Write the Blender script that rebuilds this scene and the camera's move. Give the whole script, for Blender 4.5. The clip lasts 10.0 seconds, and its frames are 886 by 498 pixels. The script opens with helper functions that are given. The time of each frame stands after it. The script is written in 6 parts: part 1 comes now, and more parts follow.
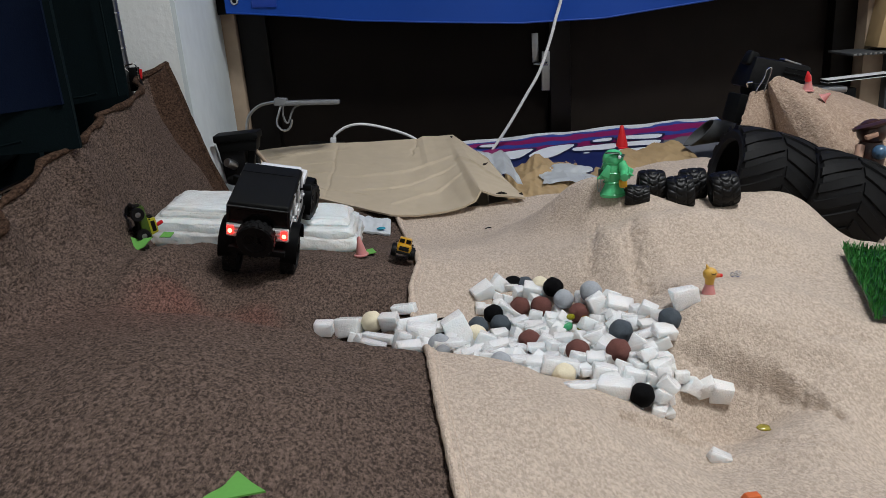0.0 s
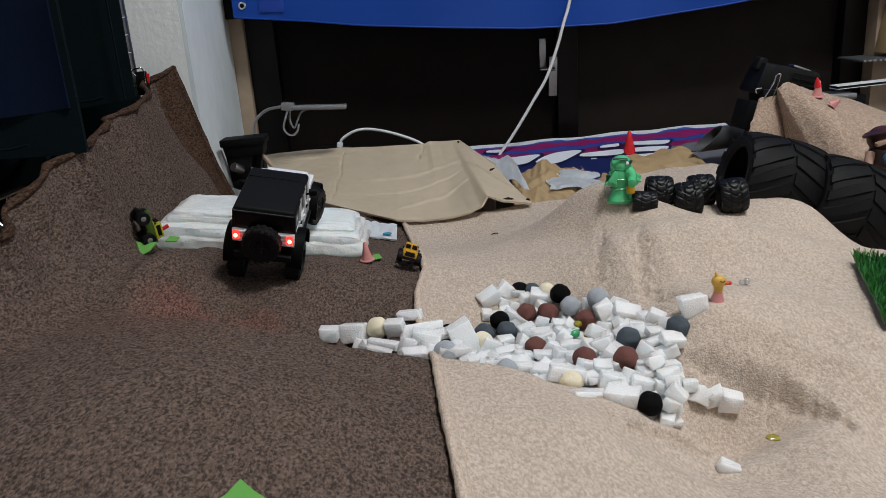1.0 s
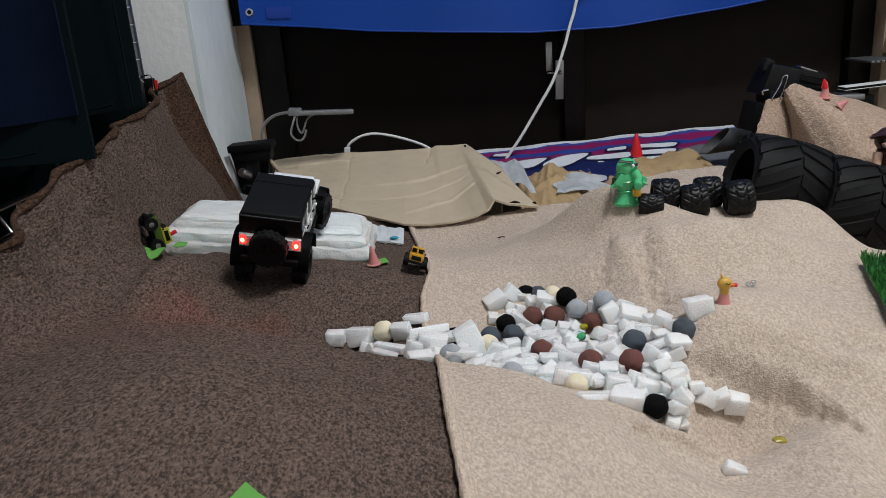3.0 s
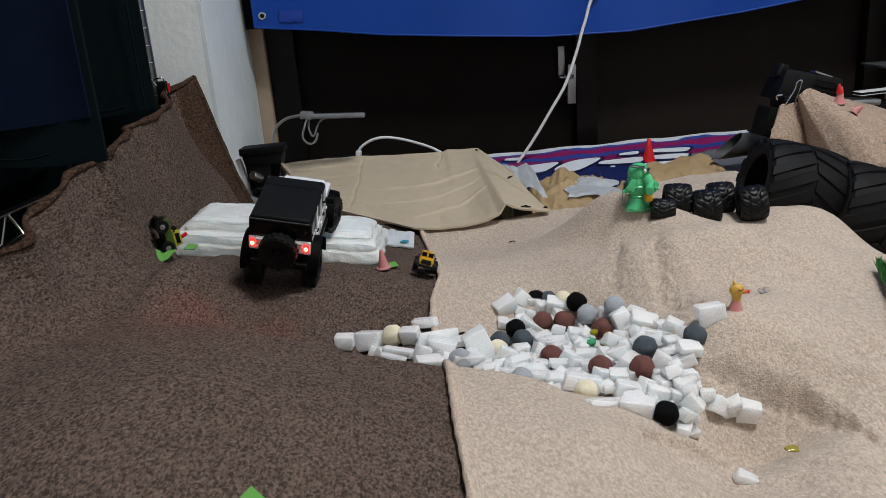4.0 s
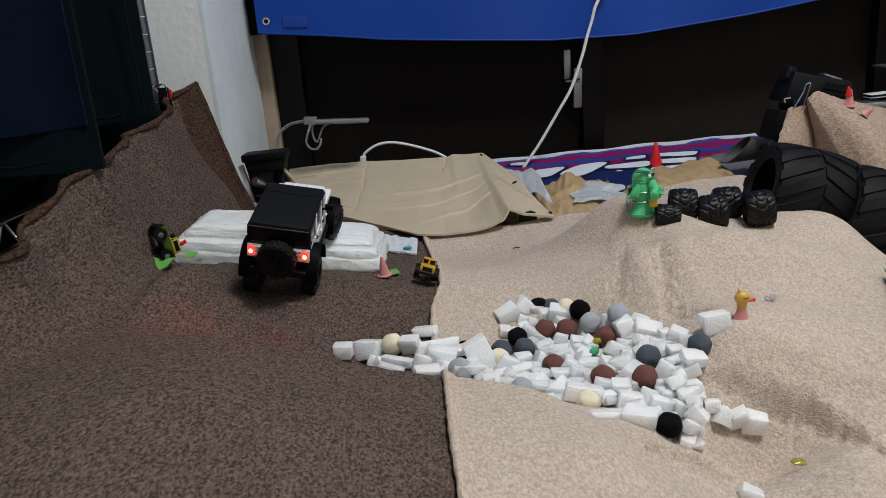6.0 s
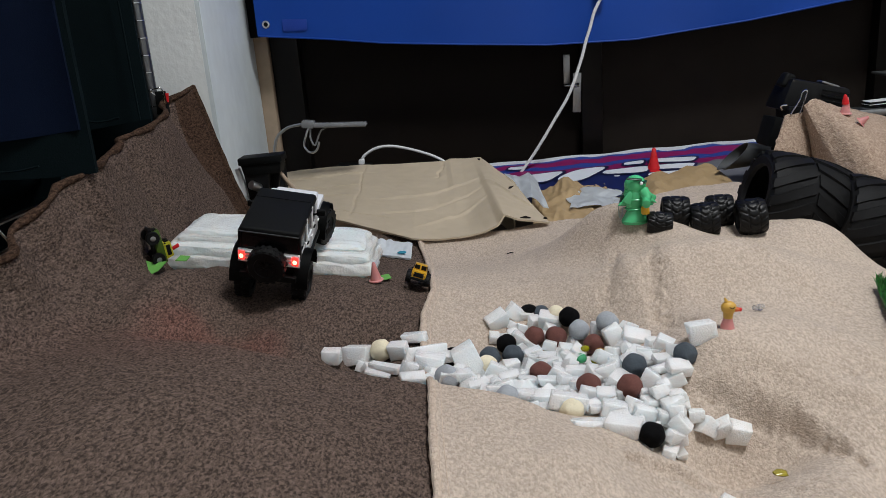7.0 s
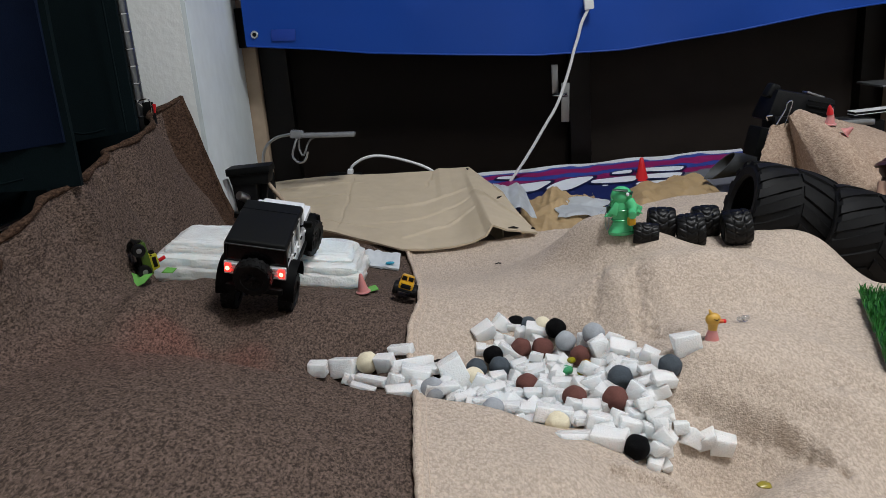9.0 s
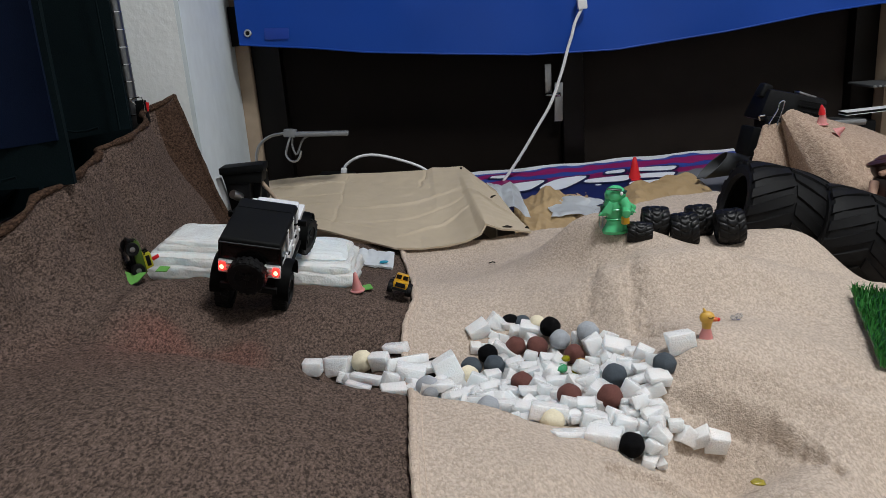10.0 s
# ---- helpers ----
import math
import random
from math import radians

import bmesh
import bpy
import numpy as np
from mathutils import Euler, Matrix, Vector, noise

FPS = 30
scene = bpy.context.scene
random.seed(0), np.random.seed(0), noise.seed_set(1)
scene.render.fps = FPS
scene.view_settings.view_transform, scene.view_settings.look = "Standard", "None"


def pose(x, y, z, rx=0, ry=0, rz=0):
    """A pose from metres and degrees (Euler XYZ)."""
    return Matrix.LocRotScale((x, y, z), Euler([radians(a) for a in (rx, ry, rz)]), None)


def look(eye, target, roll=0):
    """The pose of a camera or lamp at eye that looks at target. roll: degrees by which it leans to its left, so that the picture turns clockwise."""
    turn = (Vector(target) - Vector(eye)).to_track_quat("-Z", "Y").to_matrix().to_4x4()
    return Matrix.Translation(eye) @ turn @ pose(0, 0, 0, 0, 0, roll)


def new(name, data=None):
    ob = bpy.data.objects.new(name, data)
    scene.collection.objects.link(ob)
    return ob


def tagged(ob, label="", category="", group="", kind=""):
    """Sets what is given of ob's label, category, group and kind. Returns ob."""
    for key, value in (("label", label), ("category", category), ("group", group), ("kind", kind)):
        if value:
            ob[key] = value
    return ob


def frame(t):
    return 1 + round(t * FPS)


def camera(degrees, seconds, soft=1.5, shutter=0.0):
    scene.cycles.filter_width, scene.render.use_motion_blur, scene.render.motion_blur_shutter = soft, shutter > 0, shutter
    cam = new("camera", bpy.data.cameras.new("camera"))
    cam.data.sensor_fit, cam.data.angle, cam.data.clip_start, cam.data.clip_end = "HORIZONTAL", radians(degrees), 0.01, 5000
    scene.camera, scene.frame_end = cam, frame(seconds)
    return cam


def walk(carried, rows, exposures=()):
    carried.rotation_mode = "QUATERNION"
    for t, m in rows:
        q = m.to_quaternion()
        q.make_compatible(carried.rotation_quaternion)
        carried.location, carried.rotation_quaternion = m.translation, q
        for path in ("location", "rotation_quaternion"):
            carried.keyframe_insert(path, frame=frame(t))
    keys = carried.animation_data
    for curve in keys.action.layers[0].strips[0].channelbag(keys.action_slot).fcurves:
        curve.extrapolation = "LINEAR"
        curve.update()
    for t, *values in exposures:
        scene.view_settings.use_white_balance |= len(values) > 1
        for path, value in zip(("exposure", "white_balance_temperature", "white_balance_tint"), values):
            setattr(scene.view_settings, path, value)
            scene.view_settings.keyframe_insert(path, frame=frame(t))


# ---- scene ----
cam = camera(60.0, 10.0, soft=0.65)
PATH = [
    (0, (0.0000, 0.0000, 0.3500), (0.0053, 1.9006, -0.2728), -4.08),
    (0.5, (-0.0016, 0.0037, 0.3521), (0.0001, 1.9047, -0.2693), -4.05),
    (1, (0.0002, 0.0057, 0.3494), (-0.0101, 1.9105, -0.2602), -3.95),
    (1.5, (-0.0009, 0.0049, 0.3509), (-0.0163, 1.9124, -0.2501), -3.88),
    (2, (-0.0019, 0.0026, 0.3501), (-0.0149, 1.9107, -0.2489), -3.99),
    (2.5, (0.0013, 0.0017, 0.3496), (-0.0192, 1.9092, -0.2513), -4.34),
    (4, (0.0070, 0.0061, 0.3485), (-0.0565, 1.9173, -0.2373), -4.38),
    (4.5, (0.0065, 0.0069, 0.3447), (-0.0685, 1.9185, -0.2385), -4.58),
    (5, (0.0044, 0.0120, 0.3426), (-0.0772, 1.9227, -0.2425), -4.87),
    (5.5, (0.0092, 0.0174, 0.3452), (-0.0811, 1.9290, -0.2358), -4.94),
    (6, (0.0192, 0.0205, 0.3479), (-0.0704, 1.9342, -0.2265), -4.76),
    (7.5, (0.0459, 0.0189, 0.3567), (-0.0623, 1.9329, -0.2134), -4.34),
    (8, (0.0473, 0.0169, 0.3581), (-0.0512, 1.9321, -0.2094), -4.51),
    (8.5, (0.0459, 0.0195, 0.3597), (-0.0383, 1.9359, -0.2062), -4.50),
    (9, (0.0468, 0.0207, 0.3599), (-0.0346, 1.9403, -0.1956), -4.35),
    (9.5, (0.0455, 0.0207, 0.3597), (-0.0285, 1.9406, -0.1959), -4.24),
    (10, (0.0434, 0.0198, 0.3589), (-0.0176, 1.9395, -0.1986), -4.15),
]
walk(cam, [(t, look(eye, target, roll)) for t, eye, target, roll in PATH], exposures=[(0.0, 0.0), (10.0, 0.0)])

# ---- light: one round ceiling lamp, faint light from the rest of the flat ----
world = bpy.data.worlds.new("world")
scene.world = world
world.use_nodes = True
world.node_tree.nodes["Background"].inputs[0].default_value = (0.75, 0.85, 1.0, 1)
world.node_tree.nodes["Background"].inputs[1].default_value = 0.004

LAMP_AT = (0.80, 0.44, 2.22)
lamp_data = bpy.data.lights.new("ceiling_lamp_light", "AREA")
lamp_data.shape, lamp_data.size = "DISK", 0.60
lamp_data.energy, lamp_data.color = 43.0, (0.96, 0.98, 1.0)
lamp_light = new("ceiling_lamp_light", lamp_data)
lamp_light.matrix_world = look(LAMP_AT, (LAMP_AT[0], LAMP_AT[1] + 0.001, 0))


# ---- materials ----
def mat(name, base, rough=0.6, metal=0.0, grain=60.0, vary=0.12, large=6.0, vary_large=0.08, bump=0.15, bump_grain=None, depth=0.001, **extra):
    """A node material: base colour varied at two scales, with fine relief."""
    m = bpy.data.materials.new(name)
    m.use_nodes = True
    nt = m.node_tree
    n, link = nt.nodes, nt.links.new
    b = n["Principled BSDF"]
    b.inputs["Roughness"].default_value = rough
    b.inputs["Metallic"].default_value = metal
    for key, value in extra.items():
        b.inputs[key.replace("_", " ")].default_value = value
    co = n.new("ShaderNodeTexCoord")
    fine, wide = n.new("ShaderNodeTexNoise"), n.new("ShaderNodeTexNoise")
    fine.inputs["Scale"].default_value, wide.inputs["Scale"].default_value = grain, large
    fine.inputs["Detail"].default_value = 3
    for tex in (fine, wide):
        link(co.outputs["Object"], tex.inputs["Vector"])
    amount = n.new("ShaderNodeMath")
    amount.operation = "MULTIPLY_ADD"
    link(fine.outputs["Fac"], amount.inputs[0])
    amount.inputs[1].default_value = vary * 3
    amount.inputs[2].default_value = 1 - vary * 1.5 - vary_large * 1.5
    second = n.new("ShaderNodeMath")
    second.operation = "MULTIPLY_ADD"
    link(wide.outputs["Fac"], second.inputs[0])
    second.inputs[1].default_value = vary_large * 3
    link(amount.outputs[0], second.inputs[2])
    mix = n.new("ShaderNodeVectorMath")
    mix.operation = "SCALE"
    mix.inputs[0].default_value = base
    link(second.outputs[0], mix.inputs["Scale"])
    link(mix.outputs[0], b.inputs["Base Color"])
    if bump:
        rel = n.new("ShaderNodeBump")
        rel.inputs["Strength"].default_value, rel.inputs["Distance"].default_value = bump, depth
        if bump_grain:
            tex = n.new("ShaderNodeTexNoise")
            tex.inputs["Scale"].default_value, tex.inputs["Detail"].default_value = bump_grain, 4
            link(co.outputs["Object"], tex.inputs["Vector"])
            link(tex.outputs["Fac"], rel.inputs["Height"])
        else:
            link(fine.outputs["Fac"], rel.inputs["Height"])
        link(rel.outputs[0], b.inputs["Normal"])
    return m


def terry(name, dark, light, loops, patch, patchy, sheen=0.15, relief=0.85):
    """Terry cloth: small loops, coloured as if in shade or catching light; the nap lies differently in patches."""
    m = bpy.data.materials.new(name)
    m.use_nodes = True
    nt = m.node_tree
    n, link = nt.nodes, nt.links.new
    b = n["Principled BSDF"]
    b.inputs["Roughness"].default_value = 0.95
    b.inputs["Specular IOR Level"].default_value = 0.1
    b.inputs["Sheen Weight"].default_value = sheen
    b.inputs["Sheen Roughness"].default_value = 0.6
    co = n.new("ShaderNodeTexCoord")
    vor, noi, wide = n.new("ShaderNodeTexVoronoi"), n.new("ShaderNodeTexNoise"), n.new("ShaderNodeTexNoise")
    vor.inputs["Scale"].default_value = loops
    noi.inputs["Scale"].default_value, noi.inputs["Detail"].default_value = loops * 0.6, 4
    noi.inputs["Roughness"].default_value = 0.6
    wide.inputs["Scale"].default_value, wide.inputs["Detail"].default_value = patch, 3
    lie = n.new("ShaderNodeMapping")
    lie.inputs["Scale"].default_value = (1, 0.6, 1)  # stretched along y to counter foreshortening in the camera's view
    link(co.outputs["Object"], lie.inputs["Vector"])
    for tex in (vor, noi, wide):
        link(lie.outputs["Vector"], tex.inputs["Vector"])
    a = n.new("ShaderNodeMath")
    a.operation = "MULTIPLY_ADD"
    link(noi.outputs["Fac"], a.inputs[0])
    a.inputs[1].default_value, a.inputs[2].default_value = 2.2, -0.60 - patchy * 0.5
    c = n.new("ShaderNodeMath")
    c.operation = "MULTIPLY_ADD"
    link(wide.outputs["Fac"], c.inputs[0])
    c.inputs[1].default_value = patchy
    link(a.outputs[0], c.inputs[2])
    cell = n.new("ShaderNodeSeparateColor")
    link(vor.outputs["Color"], cell.inputs[0])
    d = n.new("ShaderNodeMath")
    d.operation = "MULTIPLY_ADD"
    link(cell.outputs[0], d.inputs[0])
    d.inputs[1].default_value = 0.55
    link(c.outputs[0], d.inputs[2])
    e = n.new("ShaderNodeMath")
    e.operation = "SUBTRACT"
    link(d.outputs[0], e.inputs[0])
    e.inputs[1].default_value = 0.27
    ramp_node = n.new("ShaderNodeValToRGB")
    ramp_node.color_ramp.elements[0].color, ramp_node.color_ramp.elements[1].color = (*dark, 1), (*light, 1)
    ramp_node.color_ramp.elements[0].position, ramp_node.color_ramp.elements[1].position = 0.15, 0.95
    link(e.outputs[0], ramp_node.inputs[0])
    link(ramp_node.outputs[0], b.inputs["Base Color"])
    h = n.new("ShaderNodeMath")
    h.operation = "SUBTRACT"
    cells = n.new("ShaderNodeMath")
    cells.operation = "MULTIPLY"
    cells.inputs[1].default_value = 0.35
    link(vor.outputs["Distance"], cells.inputs[0])
    link(noi.outputs["Fac"], h.inputs[0])
    link(cells.outputs[0], h.inputs[1])
    rel = n.new("ShaderNodeBump")
    rel.inputs["Strength"].default_value, rel.inputs["Distance"].default_value = relief, 0.003
    link(h.outputs[0], rel.inputs["Height"])
    link(rel.outputs[0], b.inputs["Normal"])
    return m


BROWN = terry("brown_terry", (0.050, 0.0358, 0.0293), (0.194, 0.1375, 0.1105), 620, 9, 0.14, 0.0, 0.9)
BROWN_HEM = terry("brown_hem", (0.028, 0.0155, 0.0105), (0.105, 0.063, 0.042), 500, 20, 0.3, 0.0)
BEIGE = terry("beige_terry", (0.43, 0.345, 0.277), (0.645, 0.531, 0.437), 540, 10, 0.22, 0.10, 0.7)
# rosier terry, also darkened to stand in for shade on the draped towel
BEIGE_ROSE_SHADED = terry("shaded_rosy_beige_terry", (0.33, 0.232, 0.170), (0.52, 0.392, 0.298), 400, 10, 0.25, 0.05, 0.8)
BEIGE_HEM = terry("beige_hem", (0.52, 0.40, 0.31), (0.70, 0.57, 0.46), 600, 20, 0.2)
FOAM = mat("white_foam", (0.94, 0.985, 0.99), 0.20, grain=180, vary=0.02, bump=0.8, bump_grain=480, depth=0.0018, Subsurface_Weight=1.0, Subsurface_Radius=(0.9, 1.0, 1.05), Subsurface_Scale=0.013)
FOAM_SHEET = mat("white_foam_sheet", (0.85, 0.945, 0.95), 0.26, grain=120, vary=0.03, large=14, vary_large=0.05, bump=0.6, bump_grain=300, depth=0.0018, Subsurface_Weight=0.9, Subsurface_Radius=(0.85, 1.0, 1.1), Subsurface_Scale=0.026)
FELT = {
    "cream": mat("cream_felt", (0.78, 0.70, 0.52), 0.95, grain=500, vary=0.08, bump=0.5, depth=0.001),
    "black": mat("black_felt", (0.0045, 0.0045, 0.005), 0.95, grain=500, vary=0.2, bump=0.5, depth=0.001, Specular_IOR_Level=0.1),
    "slate": mat("slate_felt", (0.060, 0.074, 0.090), 0.95, grain=500, vary=0.15, bump=0.5, depth=0.001),
    "grey": mat("grey_felt", (0.36, 0.38, 0.41), 0.95, grain=500, vary=0.12, bump=0.5, depth=0.001),
    "brown": mat("brown_felt", (0.135, 0.050, 0.040), 0.95, grain=500, vary=0.12, bump=0.5, depth=0.001),
}
WALL_WHITE = mat("embossed_wallpaper", (0.86, 0.88, 0.87), 0.75, grain=90, vary=0.02, large=3, vary_large=0.03, bump=0.5, bump_grain=70, depth=0.003)
PLASTER = mat("grey_plaster", (0.70, 0.76, 0.78), 0.8, grain=25, vary=0.06, large=5, vary_large=0.05, bump=0.3, depth=0.002)
WOOD_PALE = mat("pale_wood", (0.42, 0.32, 0.23), 0.5, grain=40, vary=0.1, bump=0.2)
WOOD_DARK = mat("dark_stained_wood", (0.0038, 0.0027, 0.0022), 0.45, grain=30, vary=0.25, large=3, bump=0.1, Specular_IOR_Level=0.25)
DOOR_PANEL = mat("dark_door_panel", (0.0082, 0.0056, 0.0043), 0.6, grain=15, vary=0.2, large=2, bump=0.05, Specular_IOR_Level=0.12)
# same door panel, lighter: the left door's tarpaulin shade is put into colour
DOOR_UNSHADED = mat("unshaded_door_panel", (0.0175, 0.0132, 0.0108), 0.6, grain=15, vary=0.2, large=2, bump=0.05, Specular_IOR_Level=0.15)
BLUE_TARP = mat("blue_tarpaulin", (0.002, 0.050, 0.32), 0.48, grain=600, vary=0.06, large=3, vary_large=0.1, bump=0.25, depth=0.0006, Specular_IOR_Level=0.3)
BLUE_PATCH = mat("blue_patch", (0.003, 0.038, 0.30), 0.45, grain=400, vary=0.06, bump=0.25)
CARDBOARD = mat("tan_kraft_board", (0.52, 0.43, 0.31), 0.7, grain=35, vary=0.06, large=7, vary_large=0.05, bump=0.15, depth=0.002)
KRAFT = mat("ochre_kraft_paper", (0.46, 0.32, 0.165), 0.65, grain=30, vary=0.08, large=8, vary_large=0.1, bump=0.3, depth=0.002)
CLEAR_BAG = mat("cloudy_plastic", (0.80, 0.84, 0.87), 0.3, grain=50, vary=0.1, bump=0.4, depth=0.003, Transmission_Weight=0.4)
WHITE_BAG = mat("milky_plastic", (0.80, 0.84, 0.86), 0.3, grain=50, vary=0.08, bump=0.3, depth=0.002, Transmission_Weight=0.25)
GREY_MAT = mat("grey_rubber_mat", (0.062, 0.066, 0.070), 0.6, grain=90, vary=0.1)
RUBBER = mat("black_rubber", (0.0045, 0.0045, 0.005), 0.6, grain=120, vary=0.25, large=20, vary_large=0.2, bump=0.3, Specular_IOR_Level=0.2)
RUBBER_NEW = mat("glossy_black_rubber", (0.0026, 0.0026, 0.003), 0.42, grain=120, vary=0.2, bump=0.15, Specular_IOR_Level=0.28)
BLACK_PLASTIC = mat("black_plastic", (0.003, 0.003, 0.0035), 0.5, grain=200, vary=0.2, bump=0.05, Specular_IOR_Level=0.22)
MATT_BLACK = mat("matt_black_plastic", (0.0035, 0.004, 0.0042), 0.6, grain=250, vary=0.2, bump=0.1, Specular_IOR_Level=0.16)
WHITE_PAINT = mat("white_car_paint", (0.80, 0.81, 0.82), 0.25, grain=80, vary=0.02, bump=0, Coat_Weight=0.5)
DARK_GLASS = mat("smoked_window", (0.004, 0.0045, 0.005), 0.16, grain=50, vary=0.1, bump=0, Specular_IOR_Level=0.25)
CHROME = mat("chrome", (0.62, 0.63, 0.64), 0.16, 1.0, grain=80, vary=0.05, bump=0)
STEEL = mat("brushed_steel", (0.40, 0.41, 0.42), 0.35, 1.0, grain=120, vary=0.08, bump=0.05)
WHITE_PLASTIC = mat("white_plastic", (0.78, 0.79, 0.80), 0.4, grain=80, vary=0.03, bump=0)
GREY_CLEAR = mat("grey_translucent_plastic", (0.30, 0.31, 0.32), 0.25, grain=60, vary=0.1, bump=0, Transmission_Weight=0.35)
PINK = mat("pink_vinyl", (0.62, 0.25, 0.24), 0.45, grain=120, vary=0.06, bump=0.08, Subsurface_Weight=0.15, Subsurface_Scale=0.01)
RED = mat("red_vinyl", (0.68, 0.012, 0.018), 0.45, grain=120, vary=0.06, bump=0.05)
YELLOW = mat("yellow_vinyl", (0.62, 0.36, 0.06), 0.45, grain=120, vary=0.08, bump=0.08)
ORANGE = mat("orange_vinyl", (0.62, 0.13, 0.03), 0.45, grain=120, vary=0.08, bump=0.05)
TOY_YELLOW = mat("yellow_diecast_paint", (0.62, 0.33, 0.012), 0.3, grain=120, vary=0.05, bump=0)
TOY_GREEN = mat("green_diecast_paint", (0.055, 0.105, 0.010), 0.35, grain=120, vary=0.1, bump=0)
TOY_LIME = mat("lime_diecast_paint", (0.45, 0.42, 0.02), 0.35, grain=120, vary=0.06, bump=0)
FIG_GREEN = mat("pearl_green_plastic", (0.085, 0.52, 0.22), 0.25, grain=90, vary=0.08, bump=0.03)
FIG_DARK = mat("dark_green_plastic", (0.008, 0.05, 0.025), 0.35, grain=90, vary=0.08, bump=0.03)
FELT_GREEN = mat("green_paper", (0.13, 0.38, 0.07), 0.8, grain=300, vary=0.05, bump=0.15)
GRASS = mat("artificial_grass", (0.028, 0.19, 0.028), 0.5, grain=300, vary=0.3, large=40, vary_large=0.2, bump=0)
NAVY = mat("navy_denim", (0.0046, 0.0085, 0.0225), 0.95, grain=700, vary=0.2, large=12, vary_large=0.15, bump=0.3, depth=0.0008, Specular_IOR_Level=0.05)
NIGHT = mat("black_green_cotton", (0.0042, 0.0086, 0.0102), 0.95, grain=500, vary=0.2, large=10, vary_large=0.15, bump=0.3, depth=0.0008, Specular_IOR_Level=0.05)
STITCH = mat("grey_stitching", (0.020, 0.023, 0.034), 0.9, grain=900, vary=0.3, bump=0.2)
FLOOR_WOOD = mat("brown_floor_boards", (0.12, 0.075, 0.045), 0.5, grain=25, vary=0.15, bump=0.1)
CEIL_WHITE = mat("white_ceiling", (0.72, 0.72, 0.70), 0.9, grain=60, vary=0.03, bump=0.1)
SKIN_BROWN = mat("brown_vinyl", (0.045, 0.018, 0.013), 0.3, grain=80, vary=0.15, bump=0.05)
SKY_BALL = mat("blue_vinyl", (0.06, 0.13, 0.22), 0.3, grain=80, vary=0.1, bump=0.05)
TAN_VINYL = mat("tan_vinyl", (0.40, 0.24, 0.17), 0.4, grain=80, vary=0.1, bump=0.05)


def glow(name, color, strength, base):
    m = mat(name, base, 0.3, bump=0)
    b = m.node_tree.nodes["Principled BSDF"]
    b.inputs["Emission Color"].default_value = (*color, 1)
    b.inputs["Emission Strength"].default_value = strength
    return m


TAIL_ON = glow("lit_red_lens", (1.0, 0.02, 0.015), 3.5, (0.5, 0.01, 0.01))
TAIL_HOT = glow("lit_lamp_heart", (1.0, 0.16, 0.09), 9.0, (0.8, 0.2, 0.15))
HEAD_ON = glow("lit_blue_lens", (0.25, 0.55, 1.0), 3.0, (0.3, 0.4, 0.6))
LAMP_GLOW = glow("lit_lamp_cover", (0.95, 0.98, 1.0), 3.0, (0.8, 0.8, 0.8))


# ---- mesh helpers ----
def link_mesh(name, bm, material, parent=None, smooth=True, sharp=40):
    me = bpy.data.meshes.new(name)
    bmesh.ops.recalc_face_normals(bm, faces=bm.faces)
    if smooth:
        for f in bm.faces:
            f.smooth = True
        for e in bm.edges:
            if len(e.link_faces) == 2 and e.calc_face_angle(0) > radians(sharp):
                e.smooth = False
    bm.to_mesh(me)
    bm.free()
    for m in material if isinstance(material, (list, tuple)) else [material]:
        me.materials.append(m)
    ob = new(name, me)
    if parent:
        ob.parent = parent
    return ob


def part(name, bm, material, parent, label=""):
    return tagged(link_mesh(name, bm, material, parent), label)


def thing(name, bm, material, label, category, group="", kind="", at=None):
    ob = tagged(link_mesh(name, bm, material), label, category, group, kind)
    if at is not None:
        ob.matrix_world = at
    return ob


def holder(name, label, category, group="", at=None, kind=""):
    ob = tagged(new(name), label, category, group, kind)
    if at is not None:
        ob.matrix_world = at
    return ob


def join(bm, other, m=None, index=0):
    """Moves the geometry of one bmesh into another."""
    if m is not None:
        bmesh.ops.transform(other, matrix=m, verts=other.verts)
    for f in other.faces:
        f.material_index = index
    me = bpy.data.meshes.new("joined")
    other.to_mesh(me)
    other.free()
    bm.from_mesh(me)
    bpy.data.meshes.remove(me)
    return bm


def box(sx, sy, sz, m=None, bevel=0.0, steps=2, taper=None):
    """A box with its middle at the origin; taper: (x, y) scale of its top."""
    bm = bmesh.new()
    bmesh.ops.create_cube(bm, size=1.0)
    for v in bm.verts:
        k = taper if taper and v.co.z > 0 else (1, 1)
        v.co = Vector((v.co.x * sx * k[0], v.co.y * sy * k[1], v.co.z * sz))
    if bevel:
        bmesh.ops.bevel(bm, geom=bm.edges[:], offset=bevel, segments=steps, profile=0.6, affect="EDGES")
    if m is not None:
        bmesh.ops.transform(bm, matrix=m, verts=bm.verts)
    return bm


def lathe(profile, seg=24, m=None):
    """Turns a profile of (radius, height) round z, closed at both ends."""
    bm = bmesh.new()
    rings = [[bm.verts.new((r * math.cos(2 * math.pi * k / seg), r * math.sin(2 * math.pi * k / seg), z)) for k in range(seg)] for r, z in profile]
    for a, b in zip(rings, rings[1:]):
        for k in range(seg):
            bm.faces.new((a[k], a[(k + 1) % seg], b[(k + 1) % seg], b[k]))
    bm.faces.new(rings[0][::-1])
    bm.faces.new(rings[-1])
    if m is not None:
        bmesh.ops.transform(bm, matrix=m, verts=bm.verts)
    return bm


